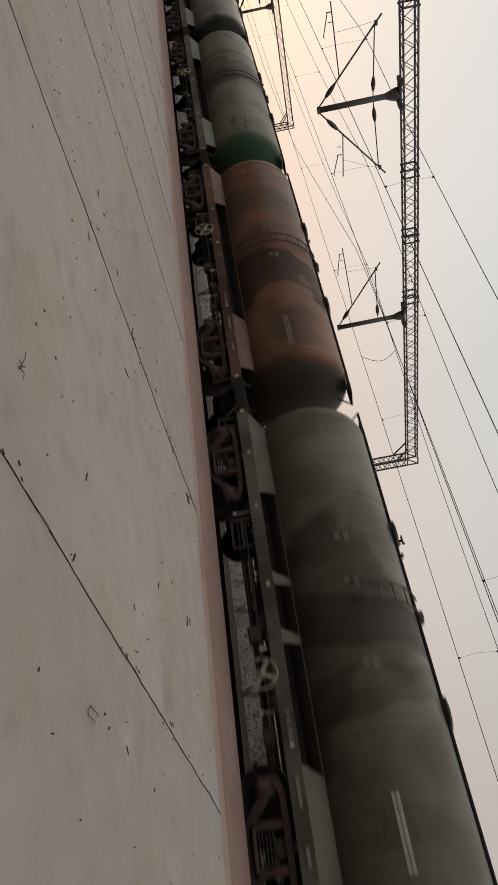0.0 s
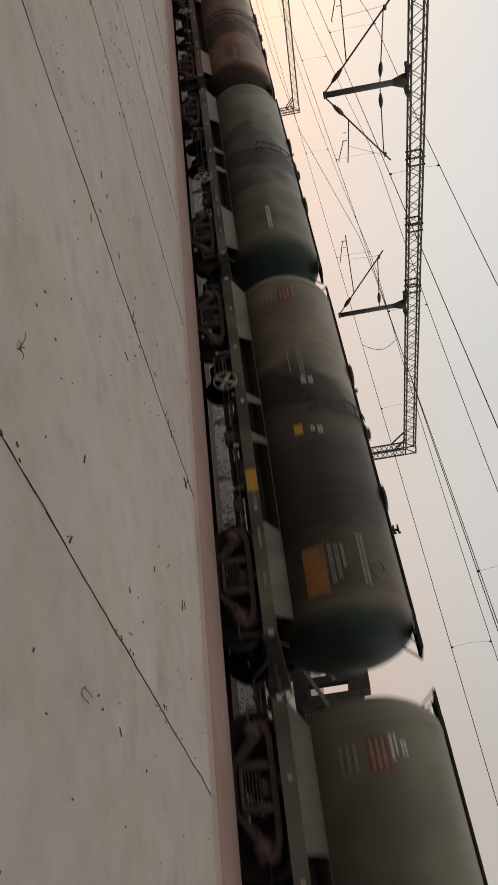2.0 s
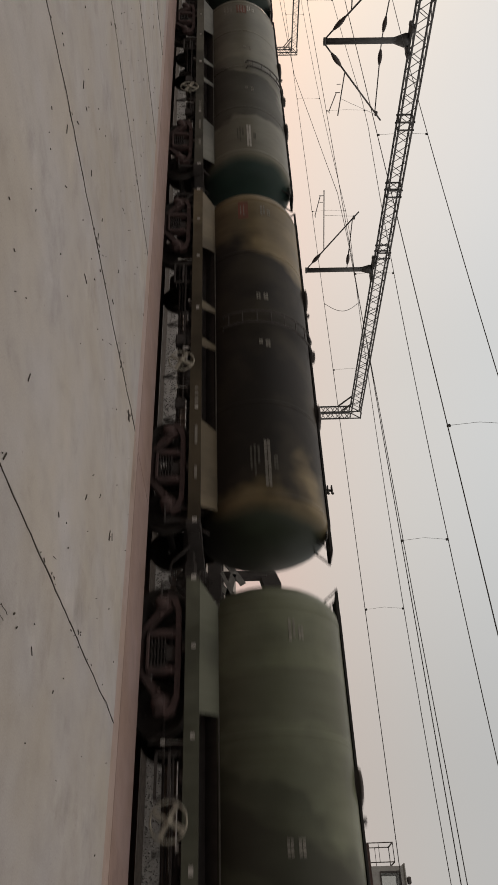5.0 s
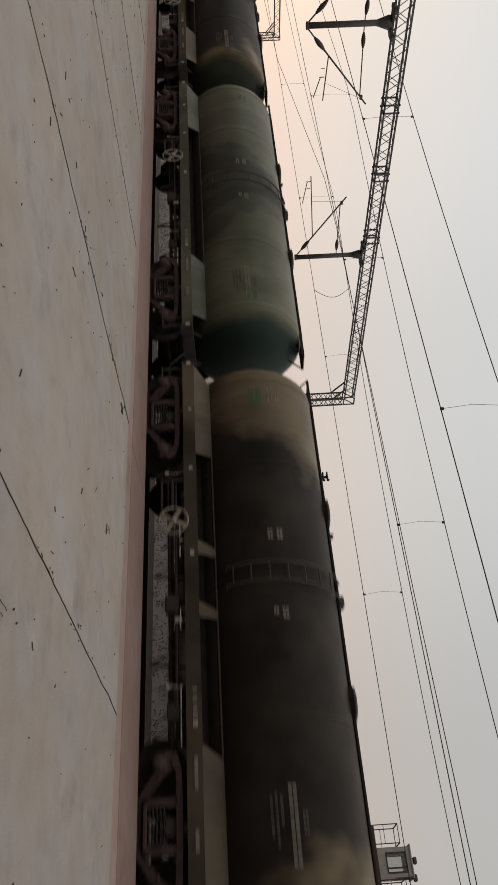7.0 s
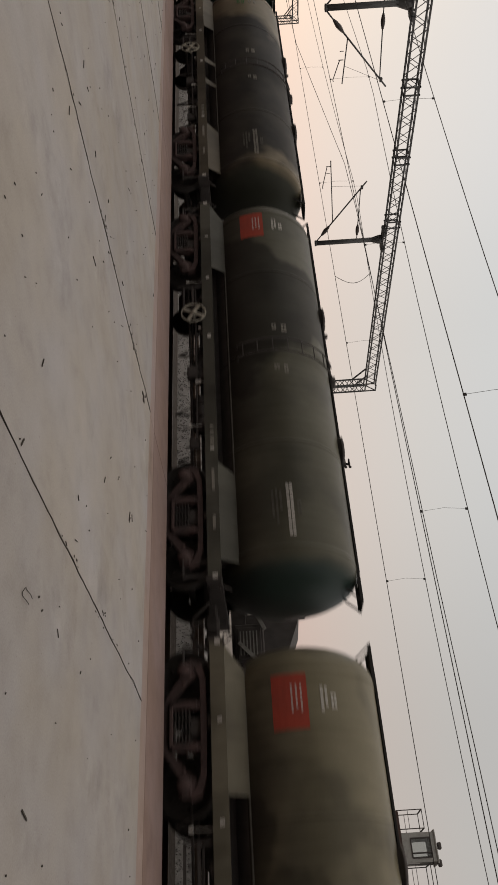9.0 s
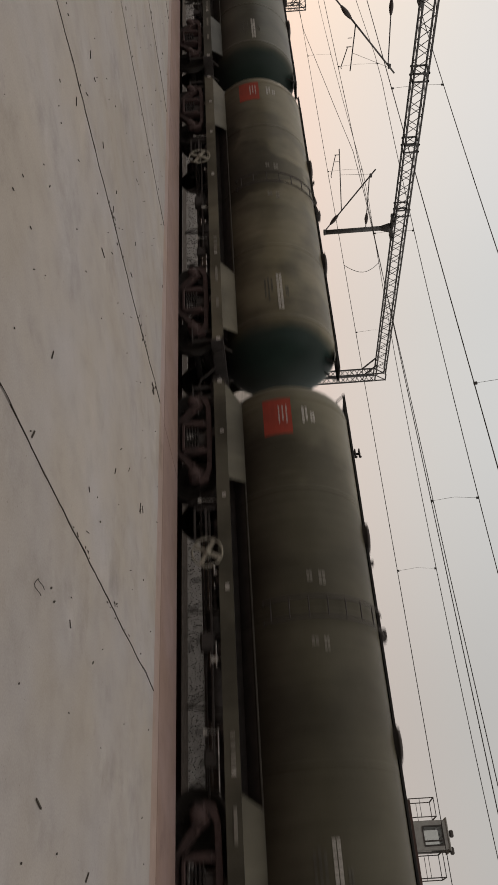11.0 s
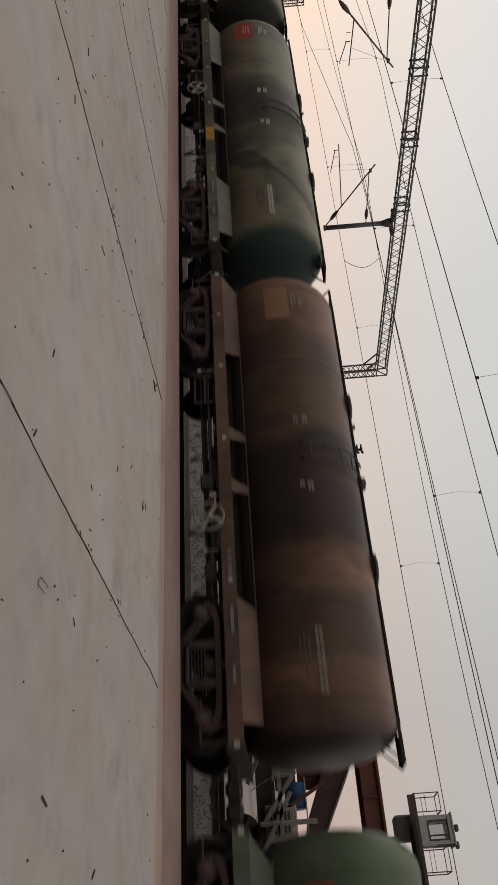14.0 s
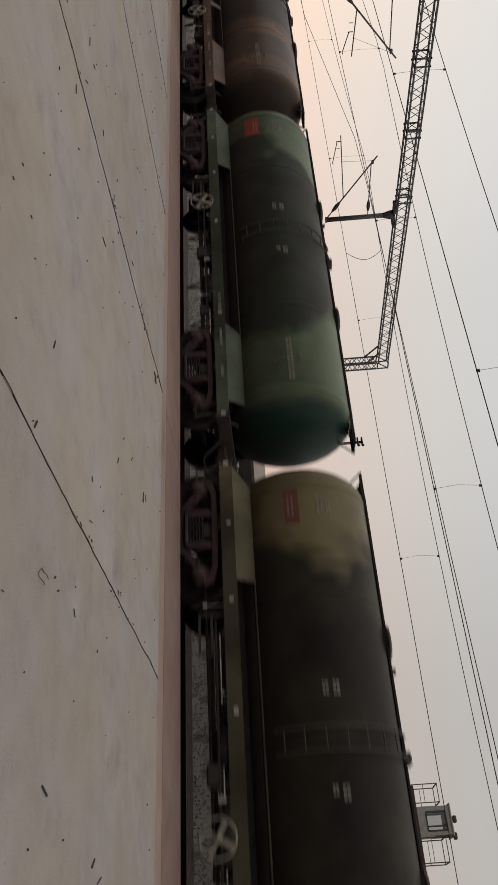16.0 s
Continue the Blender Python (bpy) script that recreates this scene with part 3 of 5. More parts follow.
def build_wagon():
    """One wagon at the origin: rail head at z = 0, front towards +Y."""
    w = thing("tank_wagon", "", "tank wagon", group="tank wagons of the train")
    paint = bpy.data.materials["weathered_concrete"]
    tank = part("tank", tank_shell(), [paint, BLACKIRON], w)      # black belly: oil stain, with the underside's shade put into the colour
    # top walkway with overhanging ends and their struts
    wk = Mesh()
    for x in (-0.13, 0.13):
        wk.box((x, 0, Z_TANK + R_TANK + 0.025), (0.24, 10.4, 0.025), cut=0.006)
    for sx in (-0.27, 0.27):
        wk.bar((sx, -5.2, Z_TANK + R_TANK + 0.008), (sx, 5.2, Z_TANK + R_TANK + 0.008), 0.03, 0.035)
    for y in range(-5, 6):
        wk.box((0, y, Z_TANK + R_TANK), (0.54, 0.05, 0.04))
    part("walkway", wk, WALKWAY, tank, "black steel walkway plank")
    for k in (-1, 1):
        e = 5.16 if k < 0 else 5.06
        for sx in (-0.28, 0.28):
            for p, q, wd, ht in (((e - 0.1, 3.93), (e + 0.66, 3.93), 0.035, 0.05), ((e + 0.64, 3.93), (e + 0.26, 3.52), 0.03, 0.03)):
                br = Mesh()
                br.bar((sx, k * p[0], p[1]), (sx, k * q[0], q[1]), wd, ht)
                part("walkway_bracket", br, WALKWAY, tank)
        pt = Mesh()
        pt.box((0, k * (e + 0.40), 3.952), (0.60, 0.56, 0.025), cut=0.008)
        part("end_platform", pt, WALKWAY, tank)
    for y in (2.0, -2.1):
        mh = Mesh()
        mh.lathe([(0.30, -0.16), (0.30, 0.02), (0.33, 0.02), (0.33, 0.05), (0.26, 0.085), (0.12, 0.105), (0.001, 0.11)], 24, "z", (-0.12, y, Z_TANK + R_TANK))
        for j in range(8):
            a = j * math.pi / 4
            mh.lathe([(0.02, 0), (0.024, 0.06), (0.001, 0.07)], 6, "z", (-0.12 + 0.31 * math.cos(a), y + 0.31 * math.sin(a), Z_TANK + R_TANK + 0.01))
        part("manhole", mh, BLACKIRON, tank, "oily black manhole cover")
    vb = Mesh()
    vb.tube([(-0.12, 1.45, 3.9), (-0.12, 1.45, 4.0)], 0.06, 10).tube([(-0.12, 1.40, 4.0), (-0.12, 1.50, 4.03)], 0.04, 10)
    part("safety_valve", vb, BLACKIRON, tank)
    bx = Mesh()
    bx.box((-0.15, -0.10, Z_TANK + R_TANK + 0.06), (0.28, 0.22, 0.14), cut=0.03)
    part("valve_box", bx, BLACKIRON, tank)
    ld = ladder_mesh(2.1)
    part("ladder", ld, BLACKIRON, tank, "curved steel ladder over the tank")
    for sx in (-1, 1):
        rn = Mesh()
        rn.box((sx * 1.03, 0, 1.565), (0.05, 10.3, 0.06), cut=0.012)
        part("tank_rail", rn, TANKRAIL, tank)

    # underframe
    for sx in (-1, 1):
        sb = Mesh()
        x = sx * HALF_SILL
        sb.box((x - sx * 0.006, 0, 1.10), (0.012, 11.14, 0.26), cut=0.004)
        sb.box((x - sx * 0.05, 0, 1.222), (0.10, 11.14, 0.016))
        sb.box((x - sx * 0.05, 0, 0.978), (0.10, 11.14, 0.016))
        for y in [-4.9 + 1.4 * i for i in range(8)]:
            sb.box((x - sx * 0.05, y, 1.10), (0.08, 0.014, 0.22))
        part("sole_bar", sb, paint, w)
    for y0, y1, a, b in SADDLES:
        pl = plate(y0, y1, a, b)
        part("saddle_plate", pl, paint, w)
        mir = Mesh()
        mir.add([(-p[0], p[1], p[2]) for p in pl.v], pl.f)
        part("saddle_plate", mir, paint, w)
    for y0 in (0.62, -0.68):
        pl = plate(y0, y0 + 0.30, 0.0, 0.12)
        part("saddle_post", pl, paint, w)
    cs = Mesh()
    for sx in (-0.2, 0.2):
        cs.box((sx, 0, 0.98), (0.02, 11.1, 0.34))
    cs.box((0, 0, 1.155), (0.5, 11.1, 0.02))
    for y in (-4.2, -1.9, -0.5, 0.8, 2.0, 4.2):
        cs.box((0, y, 1.03), (2.5, 0.16, 0.24), cut=0.01)
    # added dark webs: they stand for the shade seen through the frame openings
    for sx in (-0.72, 0.72):
        cs.box((sx, 0, 1.18), (0.05, 10.2, 0.34), cut=0.01)
    part("centre_sill", cs, BLACKIRON, w)
    for k in (-1, 1):
        hs = Mesh()
        hs.box((0, k * 5.60, 1.08), (2.62, 0.06, 0.30), cut=0.01)
        hs.box((0, k * 5.55, 1.22), (2.62, 0.14, 0.02))
        for sx in (-0.85, 0.85):
            hs.box((sx, k * 5.64, 1.08), (0.22, 0.03, 0.22), cut=0.01)
        part("headstock", hs, BLACKIRON, w)
        cp = Mesh()
        cp.box((0, k * 5.78, 0.95), (0.20, 0.42, 0.20), cut=0.04)
        cp.box((-0.10, k * 6.03, 0.95), (0.16, 0.32, 0.30), cut=0.06)
        cp.box((0.13, k * 6.06, 0.95), (0.12, 0.28, 0.26), cut=0.05)
        part("coupler", cp, BLACKIRON, w)
        hose = Mesh()
        hose.tube([(-0.35, k * 5.63, 0.95), (-0.36, k * 5.80, 0.80), (-0.34, k * 5.98, 0.60), (-0.28, k * 6.10, 0.55), (-0.2, k * 6.18, 0.60)], 0.028, 8)
        part("air_hose", hose, BLACKIRON, w)
        for sx in (-1.2, 1.2):
            gr = Mesh()
            gr.tube([(sx, k * 5.64, 1.20), (sx, k * 5.74, 1.23), (sx * 0.86, k * 5.76, 1.40), (sx * 0.84, k * 5.64, 1.22)], 0.016, 6)
            part("hand_rail", gr, BLACKIRON, w)
            st = Mesh()
            for dy in (5.50, 5.22):
                st.bar((sx, k * dy, 0.98), (sx, k * dy, 0.48), 0.015, 0.06)
            st.box((sx, k * 5.36, 0.50), (0.16, 0.32, 0.02))
            part("step", st, BLACKIRON, w)
        for sx in (-1, 1):
            tag = Mesh()
            tag.box((sx * (HALF_SILL + 0.008), k * 5.57, 1.11), (0.014, 0.09, 0.10), cut=0.004)
            part("end_tag", tag, WHITE, w)
    # brake gear between the bogies
    res = Mesh()
    res.lathe([(0.001, -0.52), (0.14, -0.50), (0.19, -0.42), (0.19, 0.42), (0.14, 0.50), (0.001, 0.52)], 18, "y", (-0.55, -1.15, 0.84))
    part("air_reservoir", res, BLACKIRON, w)
    cyl = Mesh()
    cyl.lathe([(0.001, -0.3), (0.17, -0.3), (0.17, 0.28), (0.06, 0.3), (0.05, 0.75)], 18, "y", (-0.45, 0.25, 0.82))
    part("brake_cylinder", cyl, BLACKIRON, w)
    rods = Mesh()
    for p, q in (((-0.9, 3.0, 0.60), (-0.9, -2.9, 0.68)), ((-0.3, 2.9, 0.66), (-0.5, -2.8, 0.60)), ((-1.18, 2.3, 0.80), (-1.18, -2.3, 0.80))):
        rods.tube([p, q], 0.024, 6)
    for y, z in ((2.05, 0.55), (0.9, 0.48), (-0.3, 0.50), (-1.9, 0.48), (-2.4, 0.55)):
        rods.bar((-1.05, y, z), (-1.12, y + 0.05, 1.0), 0.05, 0.02)
    for y, low in ((2.62, 0.34), (0.30, 0.36), (-1.45, 0.30), (-2.75, 0.36)):      # hanging safety straps
        rods.bar((-1.02, y, low), (-1.06, y - 0.10, 1.0), 0.05, 0.018)
        rods.bar((-1.02, y, low), (-1.00, y + 0.34, 0.98), 0.04, 0.018)
    for y in (1.66, 2.36):
        rods.bar((-1.24, y, 0.50), (-1.24, y, 0.98), 0.045)
    for z in (0.52, 0.74):
        rods.bar((-1.24, 1.66, z), (-1.24, 2.36, z), 0.045)
    part("brake_rigging", rods, BLACKIRON, w)
    bb = Mesh()
    bb.box((-1.10, -0.35, 0.72), (0.22, 0.34, 0.26), cut=0.03)
    part("brake_valve_box", bb, BLACKIRON, w)
    # white chips stand in for glints on the small brake pipes
    for y, z, dy, dz in ((-0.72, 0.84, 0.08, 0.13), (-1.95, 0.66, 0.07, 0.07), (0.95, 0.90, 0.06, 0.06), (2.55, 0.62, 0.06, 0.08)):
        ip = Mesh()
        ip.box((-1.25, y, z), (0.012, dy, dz), cut=0.003)
        ip.bar((-1.24, y, z + dz / 2), (-1.22, y, 1.0), 0.012)
        part("data_plate", ip, WHITE, w, "small white chip standing for a glint on the pipes")
    b2 = Mesh()
    b2.box((-1.12, -2.35, 0.74), (0.10, 0.30, 0.22), cut=0.02)
    part("brake_weigher", b2, BLACKIRON, w)
    hw = part("hand_brake_wheel", hand_wheel_mesh(), CREAM, w, "pale spoked hand-brake wheel", at=pose(-1.42, 1.30, 0.77))
    # bogies
    sf, sp, ws = side_frame_mesh().data("side_frame", [BOGIE]), spring_mesh().data("spring_nest", [BLACKIRON]), wheelset_mesh().data("wheelset", [WHEELSTEEL])
    bol = Mesh()
    bol.box((0, 0, 0.70), (2.3, 0.34, 0.26), cut=0.05)
    bol.lathe([(0.001, 0.80), (0.2, 0.80), (0.2, 0.9), (0.001, 0.9)], 16, "z")
    for k in (-1, 1):
        bol.box((0, k * 0.52, 0.50), (1.7, 0.08, 0.14), cut=0.02)
        for sx in (-0.84, 0.84):
            bol.box((sx, k * 0.46, 0.50), (0.10, 0.06, 0.32), cut=0.02)
    bme = bol.data("bogie", [BLACKIRON])
    for k in (-1, 1):
        bg = part("bogie", bme, None, w, at=pose(0, k * 4.15, 0))
        part("side_frame", sf, None, bg, at=pose(-1.21, 0, 0))
        part("side_frame", sf, None, bg, at=pose(1.21, 0, 0, 0, 0, 180))
        part("spring_nest", sp, None, bg, at=pose(-1.14, 0, 0))
        part("spring_nest", sp, None, bg, at=pose(1.14, 0, 0))
        for y in (-0.925, 0.925):
            part("wheelset", ws, None, bg, at=pose(0, y, 0.5))
    return w


GREEN_END, BROWN_END, DARK_END = (0.028, 0.044, 0.038), (0.045, 0.033, 0.026), (0.03, 0.033, 0.03)
TEAL_END = (0.028, 0.050, 0.043)
# number in the train: paint, dome colour, oil (thickness, middle, half length), blotches, sign style, label
FLEET = {
    7: ((0.17, 0.165, 0.14), GREEN_END, (0.6, 0, 1.6), 0.4, "none", "grey-olive tank wagon with a dark oil band"),
    6: ((0.17, 0.165, 0.14), GREEN_END, (0.6, 0, 1.6), 0.4, "none", "grey-olive tank wagon with a dark oil band"),
    5: ((0.16, 0.15, 0.12), GREEN_END, (0.7, 0, 1.6), 0.4, "none", "brownish olive tank wagon with oil stains"),
    4: ((0.18, 0.17, 0.15), GREEN_END, (0.6, 0, 1.6), 0.5, "none", "dusty grey tank wagon with an oil band"),
    3: ((0.17, 0.165, 0.15), DARK_END, (0.6, 0.2, 1.3), 0.5, "none", "dusty grey tank wagon with dark bands"),
    2: ((0.17, 0.175, 0.135), (0.03, 0.075, 0.045), (0.5, 0.5, 1.4), 0.5, "green", "olive-grey tank wagon with a green end and dark bands"),
    1: ((0.20, 0.100, 0.062), BROWN_END, (0.75, -1.4, 1.2), 0.5, "old", "rust-brown tank wagon with a black oil band"),
    0: ((0.174, 0.172, 0.136), GREEN_END, (0.45, -0.4, 1.7), 0.5, "plain", "grey tank wagon with a dark green end and white marks"),
    -1: ((0.19, 0.17, 0.128), GREEN_END, (0.55, -1.0, 2.6), 0.4, "orange", "dark olive tank wagon with orange and yellow plates"),
    -2: ((0.165, 0.16, 0.122), TEAL_END, (0.68, -1.7, 1.7), 0.3, "redtext", "grey-green tank wagon with a dark green end"),
    -3: ((0.19, 0.145, 0.075), (0.034, 0.042, 0.028), (0.98, -1.0, 4.3), 0.4, "dullred", "tan tank wagon black with spilled oil amidships"),
    -4: ((0.152, 0.166, 0.112), TEAL_END, (0.45, 0.2, 1.6), 0.4, "green", "light green tank wagon with a teal end"),
    -5: ((0.18, 0.145, 0.09), (0.036, 0.038, 0.027), (0.98, -1.1, 4.8), 0.3, "greentext", "tan-brown tank wagon covered in black oil"),
    -6: ((0.102, 0.099, 0.072), GREEN_END, (0.75, 1.6, 2.2), 0.45, "red", "dark olive tank wagon with a red hazard panel"),
    -7: ((0.20, 0.18, 0.12), TEAL_END, (0.5, 0.6, 1.2), 0.6, "red", "olive tank wagon with dark bands and a red panel"),
    -8: ((0.17, 0.158, 0.108), DARK_END, (0.52, -0.9, 4.9), 0.3, "red", "olive tank wagon darkened with oil, red hazard panel"),
    -9: ((0.19, 0.178, 0.122), TEAL_END, (0.3, -0.4, 1.5), 0.6, "redplate", "olive tank wagon with dark patches, red and yellow plates"),
    -10: ((0.205, 0.117, 0.077), BROWN_END, (0.3, -1.6, 1.4), 0.5, "rustpatch", "rust-brown tank wagon with dark oil bands"),
    -11: ((0.114, 0.160, 0.096), (0.02, 0.055, 0.043), (0.88, 0.4, 3.7), 0.4, "dullred2", "bright green tank wagon blackened amidships"),
    -12: ((0.19, 0.165, 0.085), DARK_END, (0.98, -0.9, 5.3), 0.3, "dullred", "tan tank wagon with a wide black oil spill"),
    -13: ((0.16, 0.155, 0.11), DARK_END, (0.7, 0, 2.0), 0.5, "red", "olive tank wagon with a red hazard panel"),
}


DARK, BROWNISH, SMOKE = (0.016, 0.014, 0.013), (0.032, 0.024, 0.018), (0.045, 0.044, 0.036)
# older spills: middle, half length, strength, slant with height, colour
BANDS = {
    2: [(0.3, 0.7, 0.5, 0.0, DARK), (2.6, 0.4, 0.4, 0.1, SMOKE)],
    1: [(2.6, 0.9, 0.35, 0.1, BROWNISH)],
    0: [(-0.45, 0.55, 0.6, 0.15, DARK), (-3.9, 1.9, 0.30, 0.1, SMOKE), (1.25, 0.35, 0.35, 0.0, SMOKE), (-1.9, 0.35, 0.4, -0.2, DARK)],
    -1: [(0.6, 0.75, 0.6, 0.15, DARK), (-3.0, 2.5, 0.72, 0.0, BROWNISH)],
    -2: [(0.2, 0.5, 0.35, 0.1, SMOKE)],
    -3: [(-1.5, 0.45, 0.5, 0.2, (0.10, 0.068, 0.043))],
    -4: [(0.7, 0.5, 0.55, 0.5, SMOKE), (-0.6, 0.3, 0.4, -0.4, DARK), (3.2, 0.5, 0.35, 0.0, SMOKE)],
    -9: [(0.5, 1.3, 0.6, 0.1, DARK), (-2.7, 0.30, 0.65, 0.9, DARK), (4.6, 0.6, 0.35, 0.0, SMOKE), (-1.4, 0.35, 0.4, -0.3, SMOKE)],
    -10: [(2.0, 1.75, 0.55, 0.05, BROWNISH), (-0.7, 1.45, 0.80, 0.0, DARK), (-3.5, 0.85, 0.65, 0.05, BROWNISH), (-5.1, 0.4, 0.5, 0.0, BROWNISH)],
    -11: [(1.9, 0.6, 0.5, 0.3, (0.075, 0.08, 0.06)), (-1.1, 0.4, 0.4, 0.5, SMOKE)],
    -12: [(-1.0, 0.35, 0.45, 0.4, (0.05, 0.036, 0.02))],
}
LOWER_DARK = {-2: 0.3, 0: 0.4, 1: 0.45, 2: 0.4, -1: 0.5, -4: 0.4, -9: 0.6}      # darkening of the lower flank, where it is weaker than usual
POSTED = (0, -1, -2, -3, -5, -9, -10)      # wagons with two middle posts under the barrel
SHORT_LADDER = (0, -1, -2, -9, -10)        # wagons whose ladder ends halfway down the barrel
TURNED = (0, -2, -3, -10, -12)      # wagons whose hand brake is in the rear half


def bars(*args):
    return tagged(part(*args), kind="stuff")


def signs(wagon, tank, style):
    """Painted panels and rows of marks on the near side."""
    white = [(0.98, 2.60, 0.24, 0.10, 3), (0.98, 2.78, 0.24, 0.11, 3), (-0.66, 2.60, 0.16, 0.09, 2), (-0.66, 2.76, 0.24, 0.11, 3)]
    if style in ("redtext", "plain"):
        white = [(y, z, ln, 0.09, c) for y in (1.45, 0.38, -1.35) for z, ln, c in ((2.62, 0.16, 2), (2.80, 0.24, 3))]
    if style == "red":
        white = [(0.76, 2.60, 0.20, 0.10, 2), (0.76, 2.82, 0.26, 0.12, 3), (-0.50, 2.58, 0.16, 0.12, 2), (-0.50, 2.80, 0.26, 0.09, 3)]
    num = [(-3.70, 3.05 if style == "orange" else 2.58, 1.2, 0.13, 11)]
    small = [(-3.85, 2.44, 0.45, 0.045, 9), (-3.80, 2.36, 0.8, 0.04, 15), (-3.85, 2.28, 0.6, 0.04, 11), (-4.1, 2.78, 0.35, 0.08, 4)]
    head = [(4.62, 2.84, 0.42, 0.05, 7), (4.62, 2.92, 0.34, 0.04, 6), (4.50, 3.02, 0.26, 0.09, 3)]
    if style == "none":
        bars("stencil_mark", marks(num + white[:2]), DULLWHITE, tank)
        return
    bars("stencil_mark", marks(white), WHITE if style in ("redplate", "orange") else DULLWHITE, tank)
    bars("wagon_number", marks(num), WHITE if style in ("redtext", "plain", "red", "redplate") else DULLWHITE, tank)
    bars("stencil_note", marks(small), FAINT, tank)
    bars("stencil_head", marks(head), WHITE if style in ("red", "redplate", "redtext") else DULLWHITE, tank)
    if style in ("red", "redplate"):
        p = part("hazard_panel", decal(4.86, 3.94, 2.02, 2.62), RED, tank, "red hazard panel with small white lines")
        bars("panel_text", marks([(4.66, 2.50, 0.46, 0.03, 6), (4.66, 2.42, 0.40, 0.03, 5), (4.66, 2.34, 0.46, 0.03, 6)]), WHITE, tank)
    if style in ("dullred", "dullred2", "old"):
        part("hazard_panel", decal(4.78, 4.02, 2.22 if style != "dullred2" else 2.04, 2.50 if style != "dullred2" else 2.46), OLDRED if style == "dullred2" else DULLRED, tank, "faded red hazard panel")
        bars("panel_text", marks([(4.60, 2.36, 0.46, 0.03, 6), (4.60, 2.28, 0.40, 0.03, 5)]), DULLWHITE, tank)
    if style == "rustpatch":
        part("pale_panel", decal(4.85, 3.80, 2.22, 2.78), YELLOW_FADED, tank, "faded ochre panel")
    if style in ("redtext", "orange"):
        part("hazard_panel", decal(4.62, 4.02, 2.45, 2.80), DULLRED, tank, "faded red hazard panel")
        bars("panel_text", marks([(4.56, 2.70, 0.5, 0.05, 7), (4.56, 2.60, 0.5, 0.05, 7), (4.56, 2.50, 0.5, 0.05, 7), (4.56, 2.22, 0.5, 0.05, 7), (4.56, 2.10, 0.5, 0.05, 7), (4.56, 1.98, 0.5, 0.05, 7)]), DULLWHITE, tank)
    if style == "orange":
        part("orange_panel", decal(-3.90, -4.98, 1.92, 2.36), ORANGE, tank, "weathered orange panel")
        part("small_plate", decal(-0.55, -0.85, 2.22, 2.42), YELLOW, tank)
        bars("panel_lettering", marks([(-3.92, 2.44, 0.9, 0.08, 8), (-3.95, 2.57, 0.8, 0.08, 7), (-3.92, 2.70, 0.6, 0.06, 6)]), DULLWHITE, tank)
        bars("stencil_line", marks([(2.2, 2.62, 1.5, 0.12, 12), (2.2, 2.38, 1.5, 0.03, 1)]), DULLWHITE, tank)
        rg = Mesh()
        for i in range(20):
            a, b = 2 * math.pi * i / 20, 2 * math.pi * (i + 1) / 20
            rg.bar(skin(-4.45 + 0.2 * math.cos(a), 3.36 + 0.14 * math.sin(a), 0.006), skin(-4.45 + 0.2 * math.cos(b), 3.36 + 0.14 * math.sin(b), 0.006), 0.02, 0.01)
        part("round_emblem", rg, DULLWHITE, tank)
    if style in ("green", "greentext"):
        bars("green_stencil", marks([(-4.55, 2.75, 0.34, 0.09, 4), (-4.55, 2.60, 0.34, 0.09, 4)] if style == "green" else [(4.60, 2.60, 0.5, 0.10, 4), (4.60, 2.44, 0.5, 0.10, 4)]), GREENPAINT, tank, "bright green painted marks")
    # sole bar tags
    for y, ln in ((2.62, 0.07), (0.62, 0.10), (-2.62, 0.07), (-3.4, 0.5), (-4.4, 0.3), (4.2, 0.06), (-2.04, 0.05), (-2.20, 0.09), (-2.36, 0.07), (-2.48, 0.10)):
        tg = Mesh()
        tg.box((-HALF_SILL - 0.006, y, 1.12), (0.012, ln, 0.08 if ln < 0.2 else 0.06), cut=0.003)
        part("sole_bar_tag", tg, WHITE if ln < 0.2 and not -2.6 < y < -2.0 else DULLWHITE, wagon)
    if style in ("orange", "redplate"):
        yp = Mesh()
        yp.box((-HALF_SILL - 0.008, -1.85 if style == "orange" else -0.95, 1.10), (0.016, 0.60, 0.24), cut=0.004)
        part("yellow_plate", yp, YELLOW, wagon, "bright yellow plate on the sole bar")


OLDRED = worn("old_red_panel_paint", (0.33, 0.06, 0.035), (0.14, 0.045, 0.03), 0.8, 0, 4.0, 0.6)
YELLOW_FADED = worn("faded_ochre_paint", (0.29, 0.16, 0.10), (0.22, 0.125, 0.08), 0.85, 0, 4.0, 0.6)
GREENPAINT = worn("green_marking_paint", (0.07, 0.18, 0.075), (0.05, 0.15, 0.06), 0.8, 0, 4.0, 0.5)


